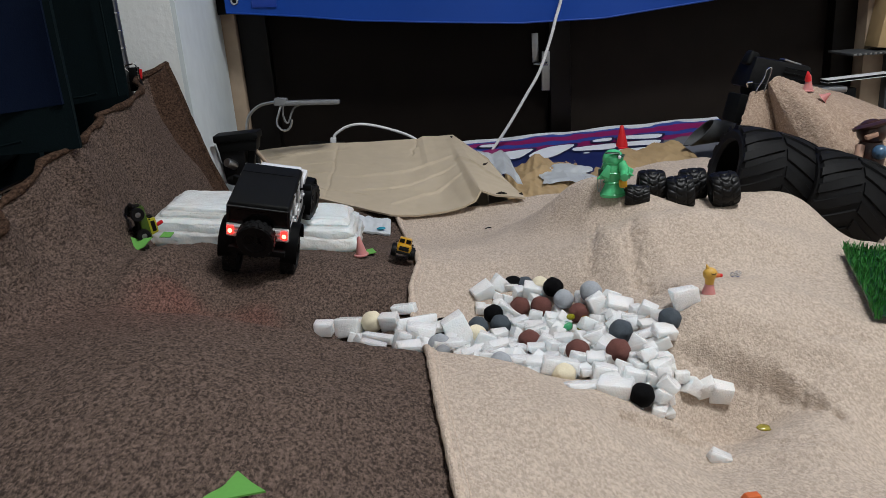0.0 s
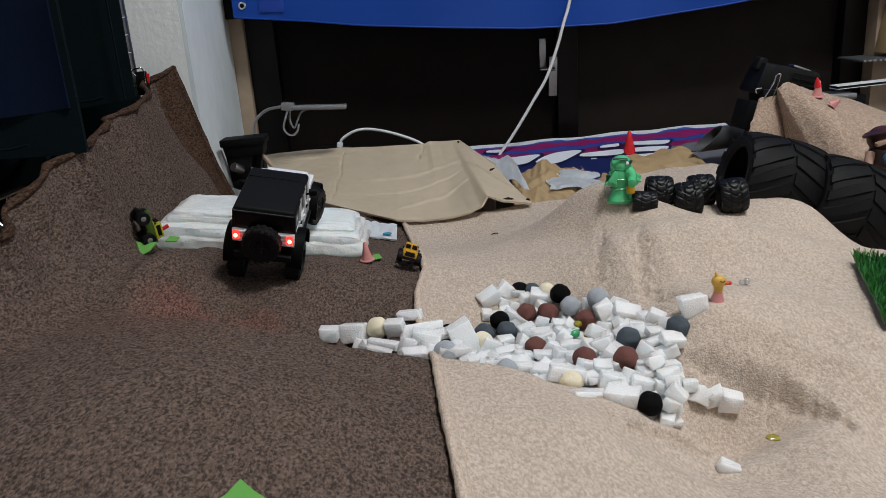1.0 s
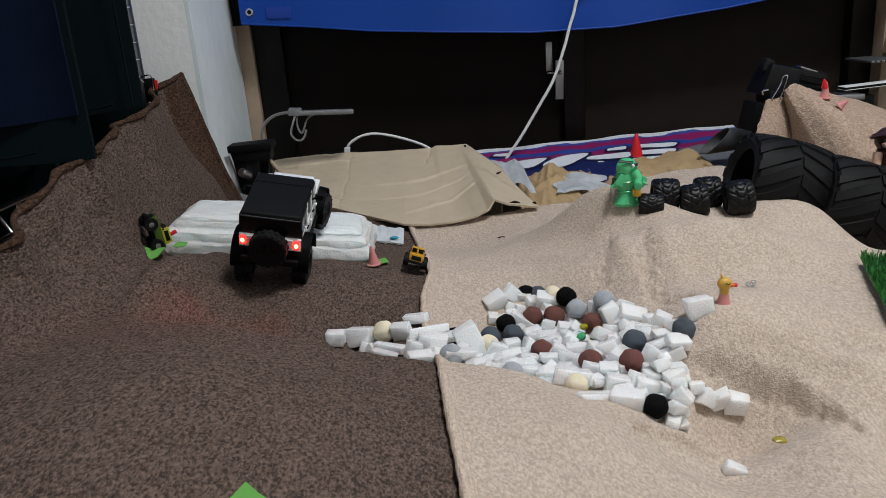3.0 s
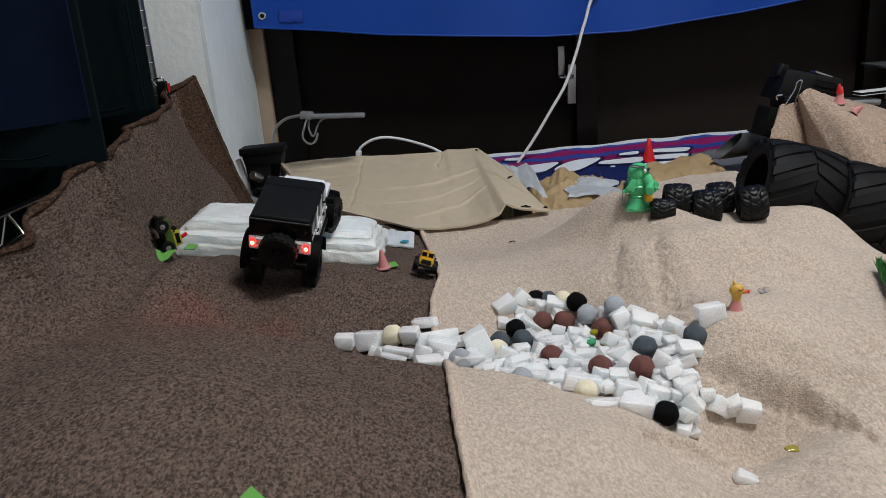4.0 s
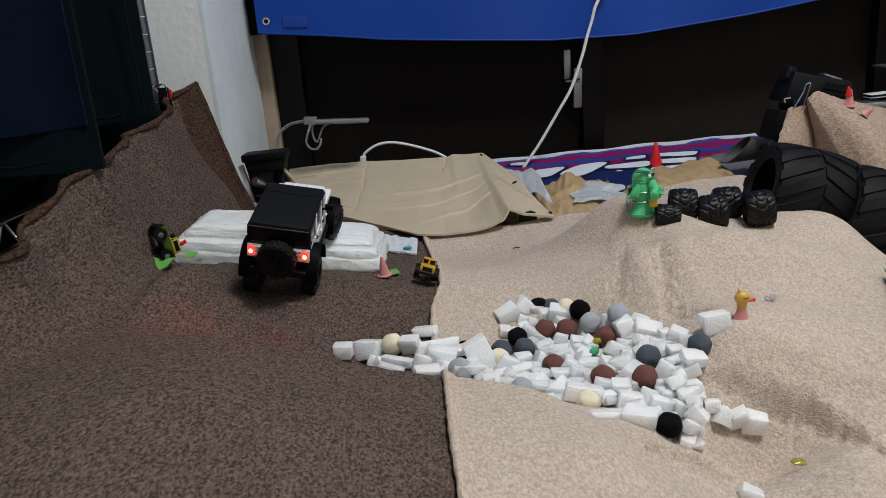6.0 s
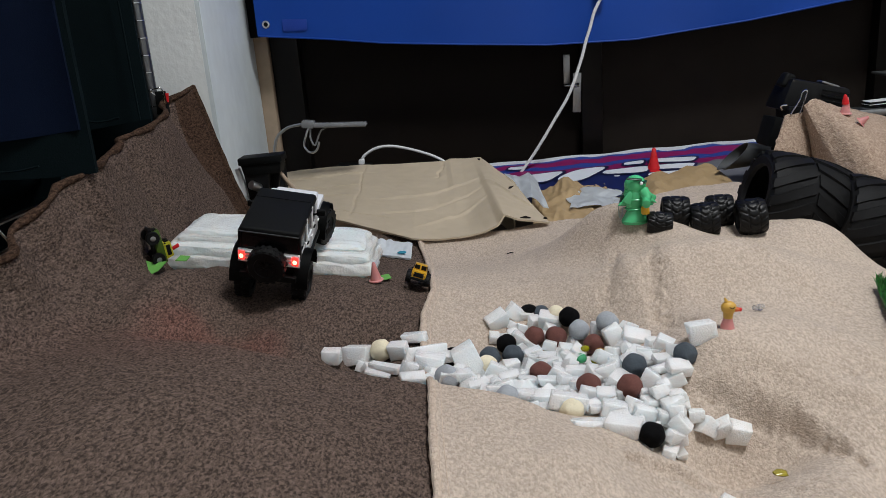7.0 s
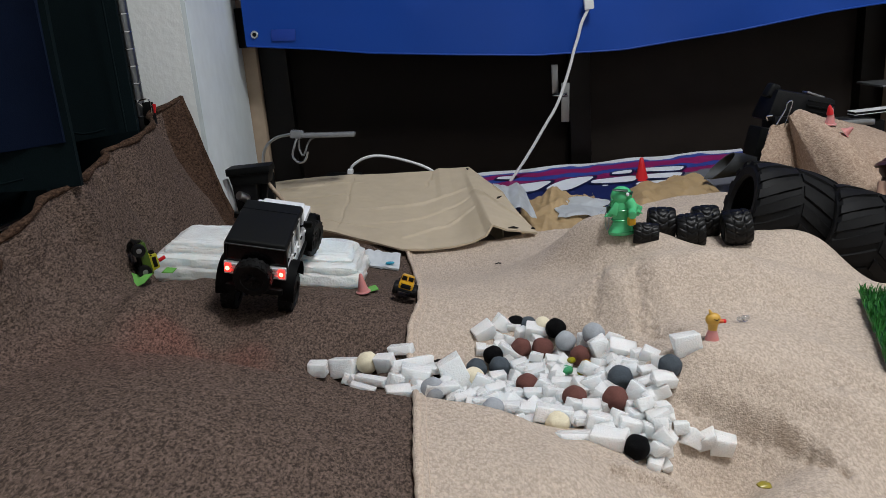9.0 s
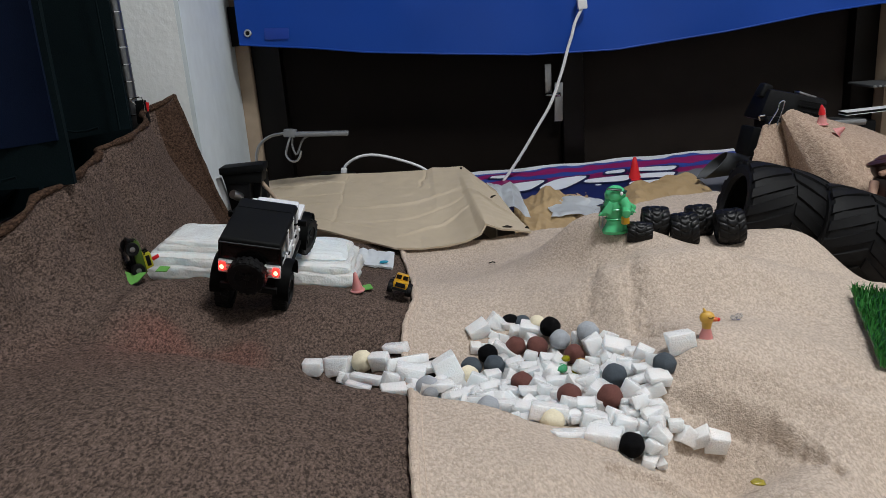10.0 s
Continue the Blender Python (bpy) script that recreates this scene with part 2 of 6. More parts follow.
def ring_lathe(profile, seg=32, m=None):
    """Turns a closed profile of (radius, height) round z."""
    bm = bmesh.new()
    rings = [[bm.verts.new((r * math.cos(2 * math.pi * k / seg), r * math.sin(2 * math.pi * k / seg), z)) for k in range(seg)] for r, z in profile]
    for a, b in zip(rings, rings[1:] + rings[:1]):
        for k in range(seg):
            bm.faces.new((a[k], a[(k + 1) % seg], b[(k + 1) % seg], b[k]))
    if m is not None:
        bmesh.ops.transform(bm, matrix=m, verts=bm.verts)
    return bm


def ball(r, m=None, cuts=3, rough=0.0, scale=(1, 1, 1), seed=0.0):
    bm = bmesh.new()
    bmesh.ops.create_icosphere(bm, subdivisions=cuts, radius=r)
    for v in bm.verts:
        k = 1 + rough * noise.noise(v.co / r * 1.6 + Vector((seed, seed * 2, 0)))
        v.co = Vector((v.co.x * scale[0], v.co.y * scale[1], v.co.z * scale[2])) * k
    if m is not None:
        bmesh.ops.transform(bm, matrix=m, verts=bm.verts)
    return bm


def smooth_line(points, steps=8):
    """A Catmull-Rom line through points."""
    p = [Vector(q) for q in points]
    p = [2 * p[0] - p[1], *p, 2 * p[-1] - p[-2]]
    out = []
    for a, b, c, d in zip(p, p[1:], p[2:], p[3:]):
        for k in range(steps):
            t = k / steps
            out.append(0.5 * (2 * b + (c - a) * t + (2 * a - 5 * b + 4 * c - d) * t * t + (3 * b - a - 3 * c + d) * t**3))
    return [*out, p[-2]]


def tube(points, r, seg=8, m=None):
    """A round rod along points; r: a radius, or one for each point."""
    bm = bmesh.new()
    pts = [Vector(q) for q in points]
    rings = []
    side = None
    for k, q in enumerate(pts):
        ahead = (pts[min(k + 1, len(pts) - 1)] - pts[max(k - 1, 0)]).normalized()
        if side is None:
            side = ahead.orthogonal().normalized()
        side = (side - ahead * side.dot(ahead)).normalized()
        up = ahead.cross(side)
        rr = r[k] if isinstance(r, (list, tuple)) else r
        rings.append([bm.verts.new(q + rr * (math.cos(2 * math.pi * j / seg) * side + math.sin(2 * math.pi * j / seg) * up)) for j in range(seg)])
    for a, b in zip(rings, rings[1:]):
        for j in range(seg):
            bm.faces.new((a[j], a[(j + 1) % seg], b[(j + 1) % seg], b[j]))
    bm.faces.new(rings[0][::-1])
    bm.faces.new(rings[-1])
    if m is not None:
        bmesh.ops.transform(bm, matrix=m, verts=bm.verts)
    return bm


def sheet(place, nu, nv, thick):
    """A sheet with thickness: place(u, v) gives its upper face, u and v from 0 to 1."""
    grid = np.array([[place(i / nu, j / nv) for j in range(nv + 1)] for i in range(nu + 1)], float)
    du, dv = np.gradient(grid, axis=0), np.gradient(grid, axis=1)
    normal = np.cross(du, dv)
    normal /= np.linalg.norm(normal, axis=-1, keepdims=True) + 1e-12
    low = grid - normal * thick
    bm = bmesh.new()
    top = [[bm.verts.new(p) for p in row] for row in grid]
    bot = [[bm.verts.new(p) for p in row] for row in low]
    for i in range(nu):
        for j in range(nv):
            bm.faces.new((top[i][j], top[i + 1][j], top[i + 1][j + 1], top[i][j + 1]))
            bm.faces.new((bot[i][j + 1], bot[i + 1][j + 1], bot[i + 1][j], bot[i][j]))
    rim = [(i, 0) for i in range(nu)] + [(nu, j) for j in range(nv)] + [(i, nv) for i in range(nu, 0, -1)] + [(0, j) for j in range(nv, 0, -1)]
    for (a, b), (c, d) in zip(rim, rim[1:] + rim[:1]):
        bm.faces.new((top[a][b], bot[a][b], bot[c][d], top[c][d]))
    return bm


def lerp_line(rows, t):
    """Linear value along rows of (t, value)."""
    return float(np.interp(t, [r[0] for r in rows], [r[1] for r in rows]))


def vnoise(x, y, scale, seed=0):
    """Smooth noise from -1 to 1 over whole arrays of places."""
    x, y = np.asarray(x) * scale + seed * 17.3, np.asarray(y) * scale + seed * 5.7
    i, j = np.floor(x), np.floor(y)
    u, v = x - i, y - j
    u, v = u * u * (3 - 2 * u), v * v * (3 - 2 * v)

    def at(a, b):
        n = np.sin(a * 127.1 + b * 311.7 + seed * 74.7) * 43758.5453
        return 2 * (n - np.floor(n)) - 1

    return (at(i, j) * (1 - u) + at(i + 1, j) * u) * (1 - v) + (at(i, j + 1) * (1 - u) + at(i + 1, j + 1) * u) * v


def blanket(name, x, y, z, skirt):
    """A cloth from arrays of places, its rim turned down by skirt."""
    x, y, z = (np.pad(a, 1, mode="edge") for a in np.broadcast_arrays(x, y, z))
    z = z.copy()
    for edge in (np.s_[0, :], np.s_[-1, :], np.s_[:, 0], np.s_[:, -1]):
        z[edge] -= skirt
    nu, nv = x.shape
    k = np.arange(nu * nv).reshape(nu, nv)
    quads = np.stack([k[:-1, :-1], k[1:, :-1], k[1:, 1:], k[:-1, 1:]], -1).reshape(-1, 4)
    me = bpy.data.meshes.new(name)
    me.from_pydata(np.stack([x, y, z], -1).reshape(-1, 3).tolist(), [], quads.tolist())
    me.polygons.foreach_set("use_smooth", np.ones(len(quads), bool))
    me.update()
    return me


def rough(x, y, scale, seed=0.0):
    return noise.noise(Vector((x * scale, y * scale, seed)))


# ---- the lie of the cloths ----
def fold(x, y, cx, cy, sx, sy, turn, h):
    """A soft swelling (h > 0) or hollow (h < 0) of the cloth."""
    c, s = math.cos(turn), math.sin(turn)
    u, v = (x - cx) * c + (y - cy) * s, (y - cy) * c - (x - cx) * s
    return h * np.exp(-((u / sx) ** 2) - (v / sy) ** 2)


def ramp(t):
    t = np.clip(t, 0.0, 1.0)
    return t * t * (3 - 2 * t)


def front_ridge(x, y):
    """Height of the padded ridge before the pile."""
    z = 0.0029 + -0.1425 * x + -0.0232 * (y - 0.6)
    z += fold(x, y, -0.241, 0.510, 0.195, 0.237, 0.134, 0.054)
    z += fold(x, y, 0.253, 0.634, 0.104, 0.129, -0.006, -0.043)
    z += fold(x, y, 0.090, 0.625, 0.048, 0.078, 0.001, 0.020)
    z += fold(x, y, 0.456, 0.600, 0.167, 0.122, 0.002, -0.037)
    z += fold(x, y, -0.105, 0.700, 0.085, 0.100, 0.0, -0.0095)
    z += fold(x, y, 0.100, 0.665, 0.035, 0.070, -0.4, -0.014)
    return z


def back_land(x, y):
    """Height of the cloths behind the ridge: bowl, trench, hill, shelf and hollows."""
    z = -0.0120 + -0.0172 * x + -0.0049 * (y - 1.0)
    z += fold(x, y, 0.089, 0.847, 0.123, 0.157, -0.249, -0.074)
    z += fold(x, y, 0.274, 0.687, 0.104, 0.055, 0.407, -0.090)
    z += fold(x, y, 0.250, 1.167, 0.048, 0.105, 0.784, 0.087)
    z += (0.043 + 0.06 * (x - 0.42) - 0.03 * (y - 1.15)) * ramp((x - 0.26) / 0.12) * ramp((0.64 - x) / 0.12) * ramp((y - 1.03) / 0.12)  # level top behind the hill
    z += fold(x, y, -0.003, 1.304, 0.167, 0.128, 0.008, -0.048)
    z += fold(x, y, 0.337, 1.013, 0.170, 0.073, 0.008, 0.062)
    z += fold(x, y, -0.209, 1.002, 0.139, 0.151, 0.015, 0.031)
    z += fold(x, y, -0.119, 0.873, 0.044, 0.065, 0.051, -0.040)
    z += fold(x, y, 0.314, 0.828, 0.090, 0.069, -0.068, 0.028)
    z += fold(x, y, -0.366, 0.885, 0.053, 0.260, -0.108, 0.077)
    z += fold(x, y, -0.358, 1.035, 0.055, 0.065, 0.0, -0.012)
    z += fold(x, y, 0.484, 0.595, 0.164, 0.116, 0.307, -0.080)
    z -= 0.048 * ramp((x - 0.560) / 0.12) * ramp((y - 0.99) / 0.12)  # falls away to the side
    return z


def ground(x, y):
    """Height of the draped cloths."""
    crest = 0.715 - np.where(np.less(x, 0), 0.12, 0.36) * x
    s = ramp((y - crest + 0.005) / 0.085)
    m = np.clip((x - 0.22) / 0.12, 0.0, 1.0)
    s = s * (1 - m) + m
    return front_ridge(x, y) * (1 - s) + back_land(x, y) * s


# ---- the room ----
FLOOR_Z = -0.16


def slab(name, lo, hi, material, kind="structure", label="", bevel=0.0):
    c = [(a + b) / 2 for a, b in zip(lo, hi)]
    ob = link_mesh(name, box(*[b - a for a, b in zip(lo, hi)], m=pose(*c), bevel=bevel), material)
    return tagged(ob, label, kind=kind)


slab("floor", (-1.6, -1.6, FLOOR_Z - 0.05), (1.9, 2.2, FLOOR_Z), FLOOR_WOOD)
slab("ceiling", (-1.6, -1.6, 2.3), (1.9, 2.2, 2.36), CEIL_WHITE)
slab("wall_south", (-1.6, -1.66, FLOOR_Z), (1.9, -1.6, 2.3), WALL_WHITE)
slab("wall_west", (-1.66, -1.6, FLOOR_Z), (-1.6, 2.2, 2.3), WALL_WHITE)
slab("wall_east", (1.9, -1.6, FLOOR_Z), (1.96, 2.2, 2.3), WALL_WHITE)
slab("wall_north", (-1.6, 2.2, FLOOR_Z), (1.9, 2.26, 2.3), DOOR_PANEL)

# white wall left of the closet: a face towards the room and a grey return that runs back to the closet
slab("wall_northwest", (-1.6, 1.50, FLOOR_Z), (-0.467, 1.56, 2.3), WALL_WHITE)
bm = bmesh.new()
for z in (FLOOR_Z, 2.3):
    for x, y in ((-0.458, 1.500), (-0.512, 2.03), (-0.60, 2.03), (-0.60, 1.562), (-0.4668, 1.562), (-0.4668, 1.500)):
        bm.verts.new((x, y, z))
bm.verts.ensure_lookup_table()
bm.faces.new(bm.verts[0:6])
bm.faces.new(bm.verts[6:12])
for k in range(6):
    bm.faces.new((bm.verts[k], bm.verts[(k + 1) % 6], bm.verts[6 + (k + 1) % 6], bm.verts[6 + k]))
tagged(link_mesh("wall_return", bm, PLASTER, smooth=False), kind="structure")
slab("trim_left", (-0.516, 2.032, FLOOR_Z), (-0.478, 2.12, 2.3), WOOD_PALE, bevel=0.003)
slab("trim_left_bracket", (-0.512, 1.995, 0.345), (-0.478, 2.030, 0.44), MATT_BLACK, bevel=0.003)
slab("trim_right", (1.118, 2.00, FLOOR_Z), (1.19, 2.12, 2.3), WOOD_PALE, bevel=0.003)

# closet: two dark sliding doors between stained posts
slab("post_left", (-0.477, 2.05, FLOOR_Z), (-0.405, 2.12, 2.3), WOOD_DARK, bevel=0.003)
slab("post_middle", (0.318, 2.045, FLOOR_Z), (0.372, 2.12, 2.3), WOOD_DARK, bevel=0.003)
slab("post_right", (1.058, 2.045, FLOOR_Z), (1.117, 2.12, 2.3), WOOD_DARK, bevel=0.003)
for k, (x0, x1, panel) in enumerate(((-0.404, 0.317, DOOR_PANEL), (0.373, 1.057, DOOR_UNSHADED))):
    door = slab(f"door_{k + 1}", (x0, 2.085, FLOOR_Z), (x1, 2.11, 2.3), panel)
    tagged(door, "dark brown sliding closet door, closed", "door")
    slab_part = box(x1 - x0, 0.006, 0.05, m=pose((x0 + x1) / 2, 2.081, 1.2), bevel=0.002)
    part("rail", slab_part, WOOD_DARK, door)
# latch on the middle post
latch = holder("door_latch", "brushed steel sliding latch screwed to the dark post", "latch", at=pose(0.305, 2.075, 0.2))
part("plate", box(0.017, 0.006, 0.075, m=pose(-0.020, 0, 0.007), bevel=0.0015), STEEL, latch)
part("keeper", box(0.021, 0.008, 0.100, m=pose(0.002, -0.026, -0.052, 0, 2, 0), bevel=0.0015), STEEL, latch)
part("bolt", tube([(-0.024, -0.006, -0.034), (-0.006, -0.026, -0.034), (0.008, -0.032, -0.032)], 0.006, 10), CHROME, latch)

# round ceiling lamp
lamp = holder("ceiling_lamp", "round white ceiling lamp, lit", "lamp", at=pose(LAMP_AT[0], LAMP_AT[1], 2.3))
part("base", lathe([(0.20, -0.05), (0.24, -0.045), (0.24, 0.0)], 40), WHITE_PLASTIC, lamp)
part("cover", lathe([(0.215, -0.06), (0.225, -0.052), (0.225, -0.05)], 40), LAMP_GLOW, lamp)


# ---- cloths ----
HEM = [(-0.25, 0.06), (0.30, 0.012), (0.456, -0.003), (0.545, -0.011), (0.617, -0.017), (0.704, -0.022), (0.80, -0.034), (0.90, -0.045), (0.96, -0.046), (1.03, -0.036), (1.15, -0.045), (1.32, -0.065), (1.42, -0.088)]
TOP = [(-0.3, 0.10), (0.30, 0.125), (0.76, 0.158), (0.80, 0.171), (0.855, 0.187), (0.955, 0.209), (1.065, 0.224), (1.335, 0.247), (1.40, 0.268), (1.43, 0.270)]


def nap(x, y, seed):
    """Unevenness of a terry cloth: soft creases and clumps of loops."""
    return 0.0022 * rough(x, y, 22, seed) + 0.0012 * rough(x, y, 60, seed + 5) + 0.0011 * rough(x, y, 210, seed + 9)


def clumps(x, y, seed, deep):
    """Loops that stand in clumps with gaps between them."""
    z = 0.0020 * vnoise(x, y, 24, seed) + 0.0010 * vnoise(x, y, 70, seed + 1)
    loops = 1 - np.abs(vnoise(x, y, 210, seed + 2)) * 1.3 + 0.7 * vnoise(x, y, 330, seed + 3)
    return z + deep * (loops - 0.6)


def rows(*spans):
    """Steps along an axis: spans of (from, to, step)."""
    return np.concatenate([np.arange(a, b, d) for a, b, d in spans] + [[spans[-1][1]]])


WALL_X = -0.375
ys = rows((-0.25, 0.36, 0.03), (0.36, 1.02, 0.0024), (1.02, 1.415, 0.0034))
us = np.concatenate([np.linspace(0, 0.28, 96)[:-1], np.linspace(0.28, 1, 200)])
U, Y = np.meshgrid(us, ys, indexing="ij")
lie_x = WALL_X + (U - 0.28) / 0.72 * (0.10 - WALL_X)
hem_x = np.interp(Y, [r[0] for r in HEM], [r[1] for r in HEM])
tuck = 0.014 * ramp((lie_x - hem_x) / 0.03)  # pressed flat where the pale towel covers it
lie_z = ground(lie_x, Y) + clumps(lie_x, Y, 1, 0.0003) - 0.003 - tuck
# the part that is pulled up the rack
s = np.clip(1 - U / 0.28, 0, 1)
foot, top = ground(WALL_X, Y) - 0.003, np.interp(Y, [r[0] for r in TOP], [r[1] for r in TOP])
back = ramp((Y - 1.1) / 0.3)
lean = 0.072 * s**0.45 * (1 - back) + 0.105 * s**0.85 * back
wave = 0.007 * np.sin(Y * 26 + 1.2) * s + 0.003 * np.sin(Y * 61) * s * s
tucks = sum(d * np.exp(-(((Y - c - 0.05 * (1 - s)) / w) ** 2)) for c, d, w in ((0.700, 0.014, 0.034), (0.800, 0.014, 0.030), (0.905, 0.008, 0.020), (1.085, 0.010, 0.018), (1.345, 0.026, 0.024))) * ramp(s * 1.6 - 0.2)
wall_x = WALL_X - lean - tucks + wave * (1 - 0.6 * back) + clumps(Y, s * 0.25, 4, 0.0006) * np.minimum(1, s * 6)
wall_y = Y + 0.045 * s * back * ramp((Y - 1.3) / 0.1)
wall_z = foot + (top - foot) * (s ** (1.25 - 0.25 * back)) + clumps(lie_x * 0 + WALL_X, Y, 1, 0.0003) * (1 - np.minimum(1, s * 6))
lies = U > 0.2799
bx, by, bz = np.where(lies, lie_x, wall_x), np.where(lies, Y, wall_y), np.where(lies, lie_z, wall_z)
towel = tagged(new("brown_towel", blanket("brown_towel", bx, by, bz, 0.006)), "dark brown terry towel draped over padding and up a rack", "towel")
towel.data.materials.append(BROWN)
pick = range(18, len(ys), 4)
bm = tube([(bx[0, k], by[0, k], bz[0, k]) for k in pick], [0.0045 + 0.0012 * math.sin(k * 0.21) + 0.0005 * math.sin(k * 0.9) for k in pick], 12)
part("hem", bm, BROWN_HEM, towel, "rolled brown hem")
bm = tube([(bx[k, -1], by[k, -1] - 0.004, bz[k, -1] + 0.001) for k in range(0, 95, 3)], 0.006, 8)
part("hem", bm, BROWN_HEM, towel, "rolled brown hem")


# dark band along the border at the raised corner, colouring in the turned cloth's shade
first = int(np.searchsorted(ys, 1.362))
last = int(np.searchsorted(ys, 1.408))
lift = 0.0020 * np.clip(np.minimum(np.arange(last - first), np.arange(last - first)[::-1]) / 3.0, 0.1, 1.0)[None, :]  # its rims lie down
border = tagged(new("shade_band", blanket("shade_band", bx[2:88, first:last] + lift, by[2:88, first:last] - lift, bz[2:88, first:last] + 0.5 * lift, 0.0)), "dark band standing in for shade on the turned cloth")
border.parent = towel
border.data.materials.append(BROWN_HEM)

CREASES = [  # line in plan, depth and half width of the groove, half width and strength of the parted loops round it
    ([(0.225, 0.760), (0.278, 0.747), (0.313, 0.739), (0.343, 0.723), (0.362, 0.690), (0.372, 0.640)], 0.008, 0.007, 0.013, 1.0),
    ([(0.145, 0.642), (0.174, 0.630), (0.215, 0.640), (0.257, 0.630)], 0.004, 0.007, 0.014, 0.6),
    ([(0.268, 1.030), (0.262, 0.984), (0.249, 0.944), (0.250, 0.916), (0.268, 0.860)], 0.007, 0.008, 0.020, 0.8),
    ([(0.226, 1.090), (0.216, 1.042), (0.199, 0.971)], 0.006, 0.009, 0.020, 0.7),
    ([(0.395, 1.010), (0.416, 0.974), (0.446, 0.950), (0.467, 0.905)], 0.003, 0.009, 0.014, 0.5),
    ([(0.355, 0.772), (0.397, 0.752), (0.450, 0.748)], 0.003, 0.010, 0.016, 0.5),
    ([(0.300, 0.600), (0.345, 0.575), (0.40, 0.560)], 0.004, 0.010, 0.014, 0.5),
]


def off_line(x, y, line):
    """Distance in plan from a broken line."""
    best = np.full(np.shape(x), 9.0)
    for (ax, ay), (bx, by) in zip(line, line[1:]):
        ux, uy = bx - ax, by - ay
        t = np.clip(((x - ax) * ux + (y - ay) * uy) / (ux * ux + uy * uy), 0, 1)
        best = np.minimum(best, np.hypot(x - ax - t * ux, y - ay - t * uy))
    return best


def beside(x, y, line):
    """Distance in plan from a broken line, positive on its left, and how far along it, from 0 to 1."""
    best, side, way = np.full(np.shape(x), 9.0), np.zeros(np.shape(x)), np.zeros(np.shape(x))
    count = len(line) - 1
    for k, ((ax, ay), (bx, by)) in enumerate(zip(line, line[1:])):
        ux, uy = bx - ax, by - ay
        t = np.clip(((x - ax) * ux + (y - ay) * uy) / (ux * ux + uy * uy), 0, 1)
        away = np.hypot(x - ax - t * ux, y - ay - t * uy)
        near = away < best
        best = np.where(near, away, best)
        side = np.where(near, np.sign(ux * (y - ay) - uy * (x - ax)), side)
        way = np.where(near, (k + t) / count, way)
    return best * side, way


def creases(x, y):
    """Folds of the pale towel on its slopes."""
    z = 0.008 * fold(x, y, 0.320, 0.775, 0.11, 0.020, -0.45, 1) + 0.008 * fold(x, y, 0.44, 0.70, 0.10, 0.022, -0.75, 1)
    z += 0.005 * fold(x, y, 0.26, 0.60, 0.15, 0.018, -0.35, 1) + 0.005 * fold(x, y, 0.42, 0.82, 0.10, 0.02, -0.8, 1)
    z += 0.005 * fold(x, y, 0.50, 0.66, 0.12, 0.02, -0.9, 1) + 0.004 * fold(x, y, 0.16, 0.56, 0.10, 0.015, -0.25, 1)
    z += 0.006 * fold(x, y, 0.232, 1.00, 0.014, 0.09, 0.05, 1) + 0.006 * fold(x, y, 0.285, 0.95, 0.016, 0.08, 0.0, 1)
    for line, deep, wide, _, _ in CREASES:
        away = off_line(x + 0.004 * vnoise(x, y, 40, 51), y + 0.004 * vnoise(x, y, 40, 52), line)
        z -= deep * (0.75 + 0.5 * vnoise(x, y, 60, 53)) * np.exp(-((away / wide) ** 2))
    # two folds that overhang: the cloth behind them stands higher and drops off sharply
    for line, high in ((CREASES[0][0], 0.028), (CREASES[1][0], 0.014)):
        away, way = beside(x + 0.003 * vnoise(x, y, 45, 61), y + 0.003 * vnoise(x, y, 45, 62), line)
        z += high * ramp(way / 0.3) * ramp((1 - way) / 0.35) * ramp((away + 0.004) / 0.009) * np.exp(-np.maximum(away, 0) / 0.035)
    return z


def opened(x, y):
    """Where the cloth is bent its loops part and stand coarse."""
    return np.minimum(1.0, sum(strong * np.exp(-((off_line(x, y, line) / wide) ** 2)) for line, _, _, wide, strong in CREASES))


ys = rows((-0.25, 0.36, 0.03), (0.36, 1.02, 0.0024), (1.02, 1.421, 0.0036))
us = np.linspace(0, 1, 360)
U, Y0 = np.meshgrid(us, ys, indexing="ij")
Y = Y0 + 0.06 * ramp((U - 0.42) / 0.2) * ramp((Y0 - 1.15) / 0.27)  # reaches further back on its far half
hem_x = np.interp(Y, [r[0] for r in HEM], [r[1] for r in HEM])
X = hem_x + U * (0.82 - hem_x)
Z = ground(X, Y) + 0.004 * ramp((0.013 - (X - hem_x)) / 0.004) + creases(X, Y) + clumps(X, Y, 11, 0.00030) + opened(X, Y) * 0.0042 * (1 - 2.2 * np.abs(vnoise(X, Y, 200, 31)) + 0.4 * vnoise(X, Y, 300, 33))
towel = tagged(new("beige_towel", blanket("beige_towel", X, Y, Z, 0.007)), "sand-beige terry towel lying in folds over padding", "towel")
towel.data.materials.append(BEIGE)
pick = range(0, len(ys), 4)
bm = tube([(X[0, k] + 0.003, Y[0, k], Z[0, k] - 0.001) for k in pick], [0.0040 + 0.0006 * math.sin(k * 0.5) + 0.0004 * math.sin(k * 1.7) for k in pick], 10)
part("hem", bm, BEIGE_HEM, towel, "pale stitched hem")
bm = tube([(X[5, k], Y[5, k], Z[5, k] + 0.0002) for k in pick], 0.0006, 6)
part("seam", bm, BEIGE_HEM, towel)

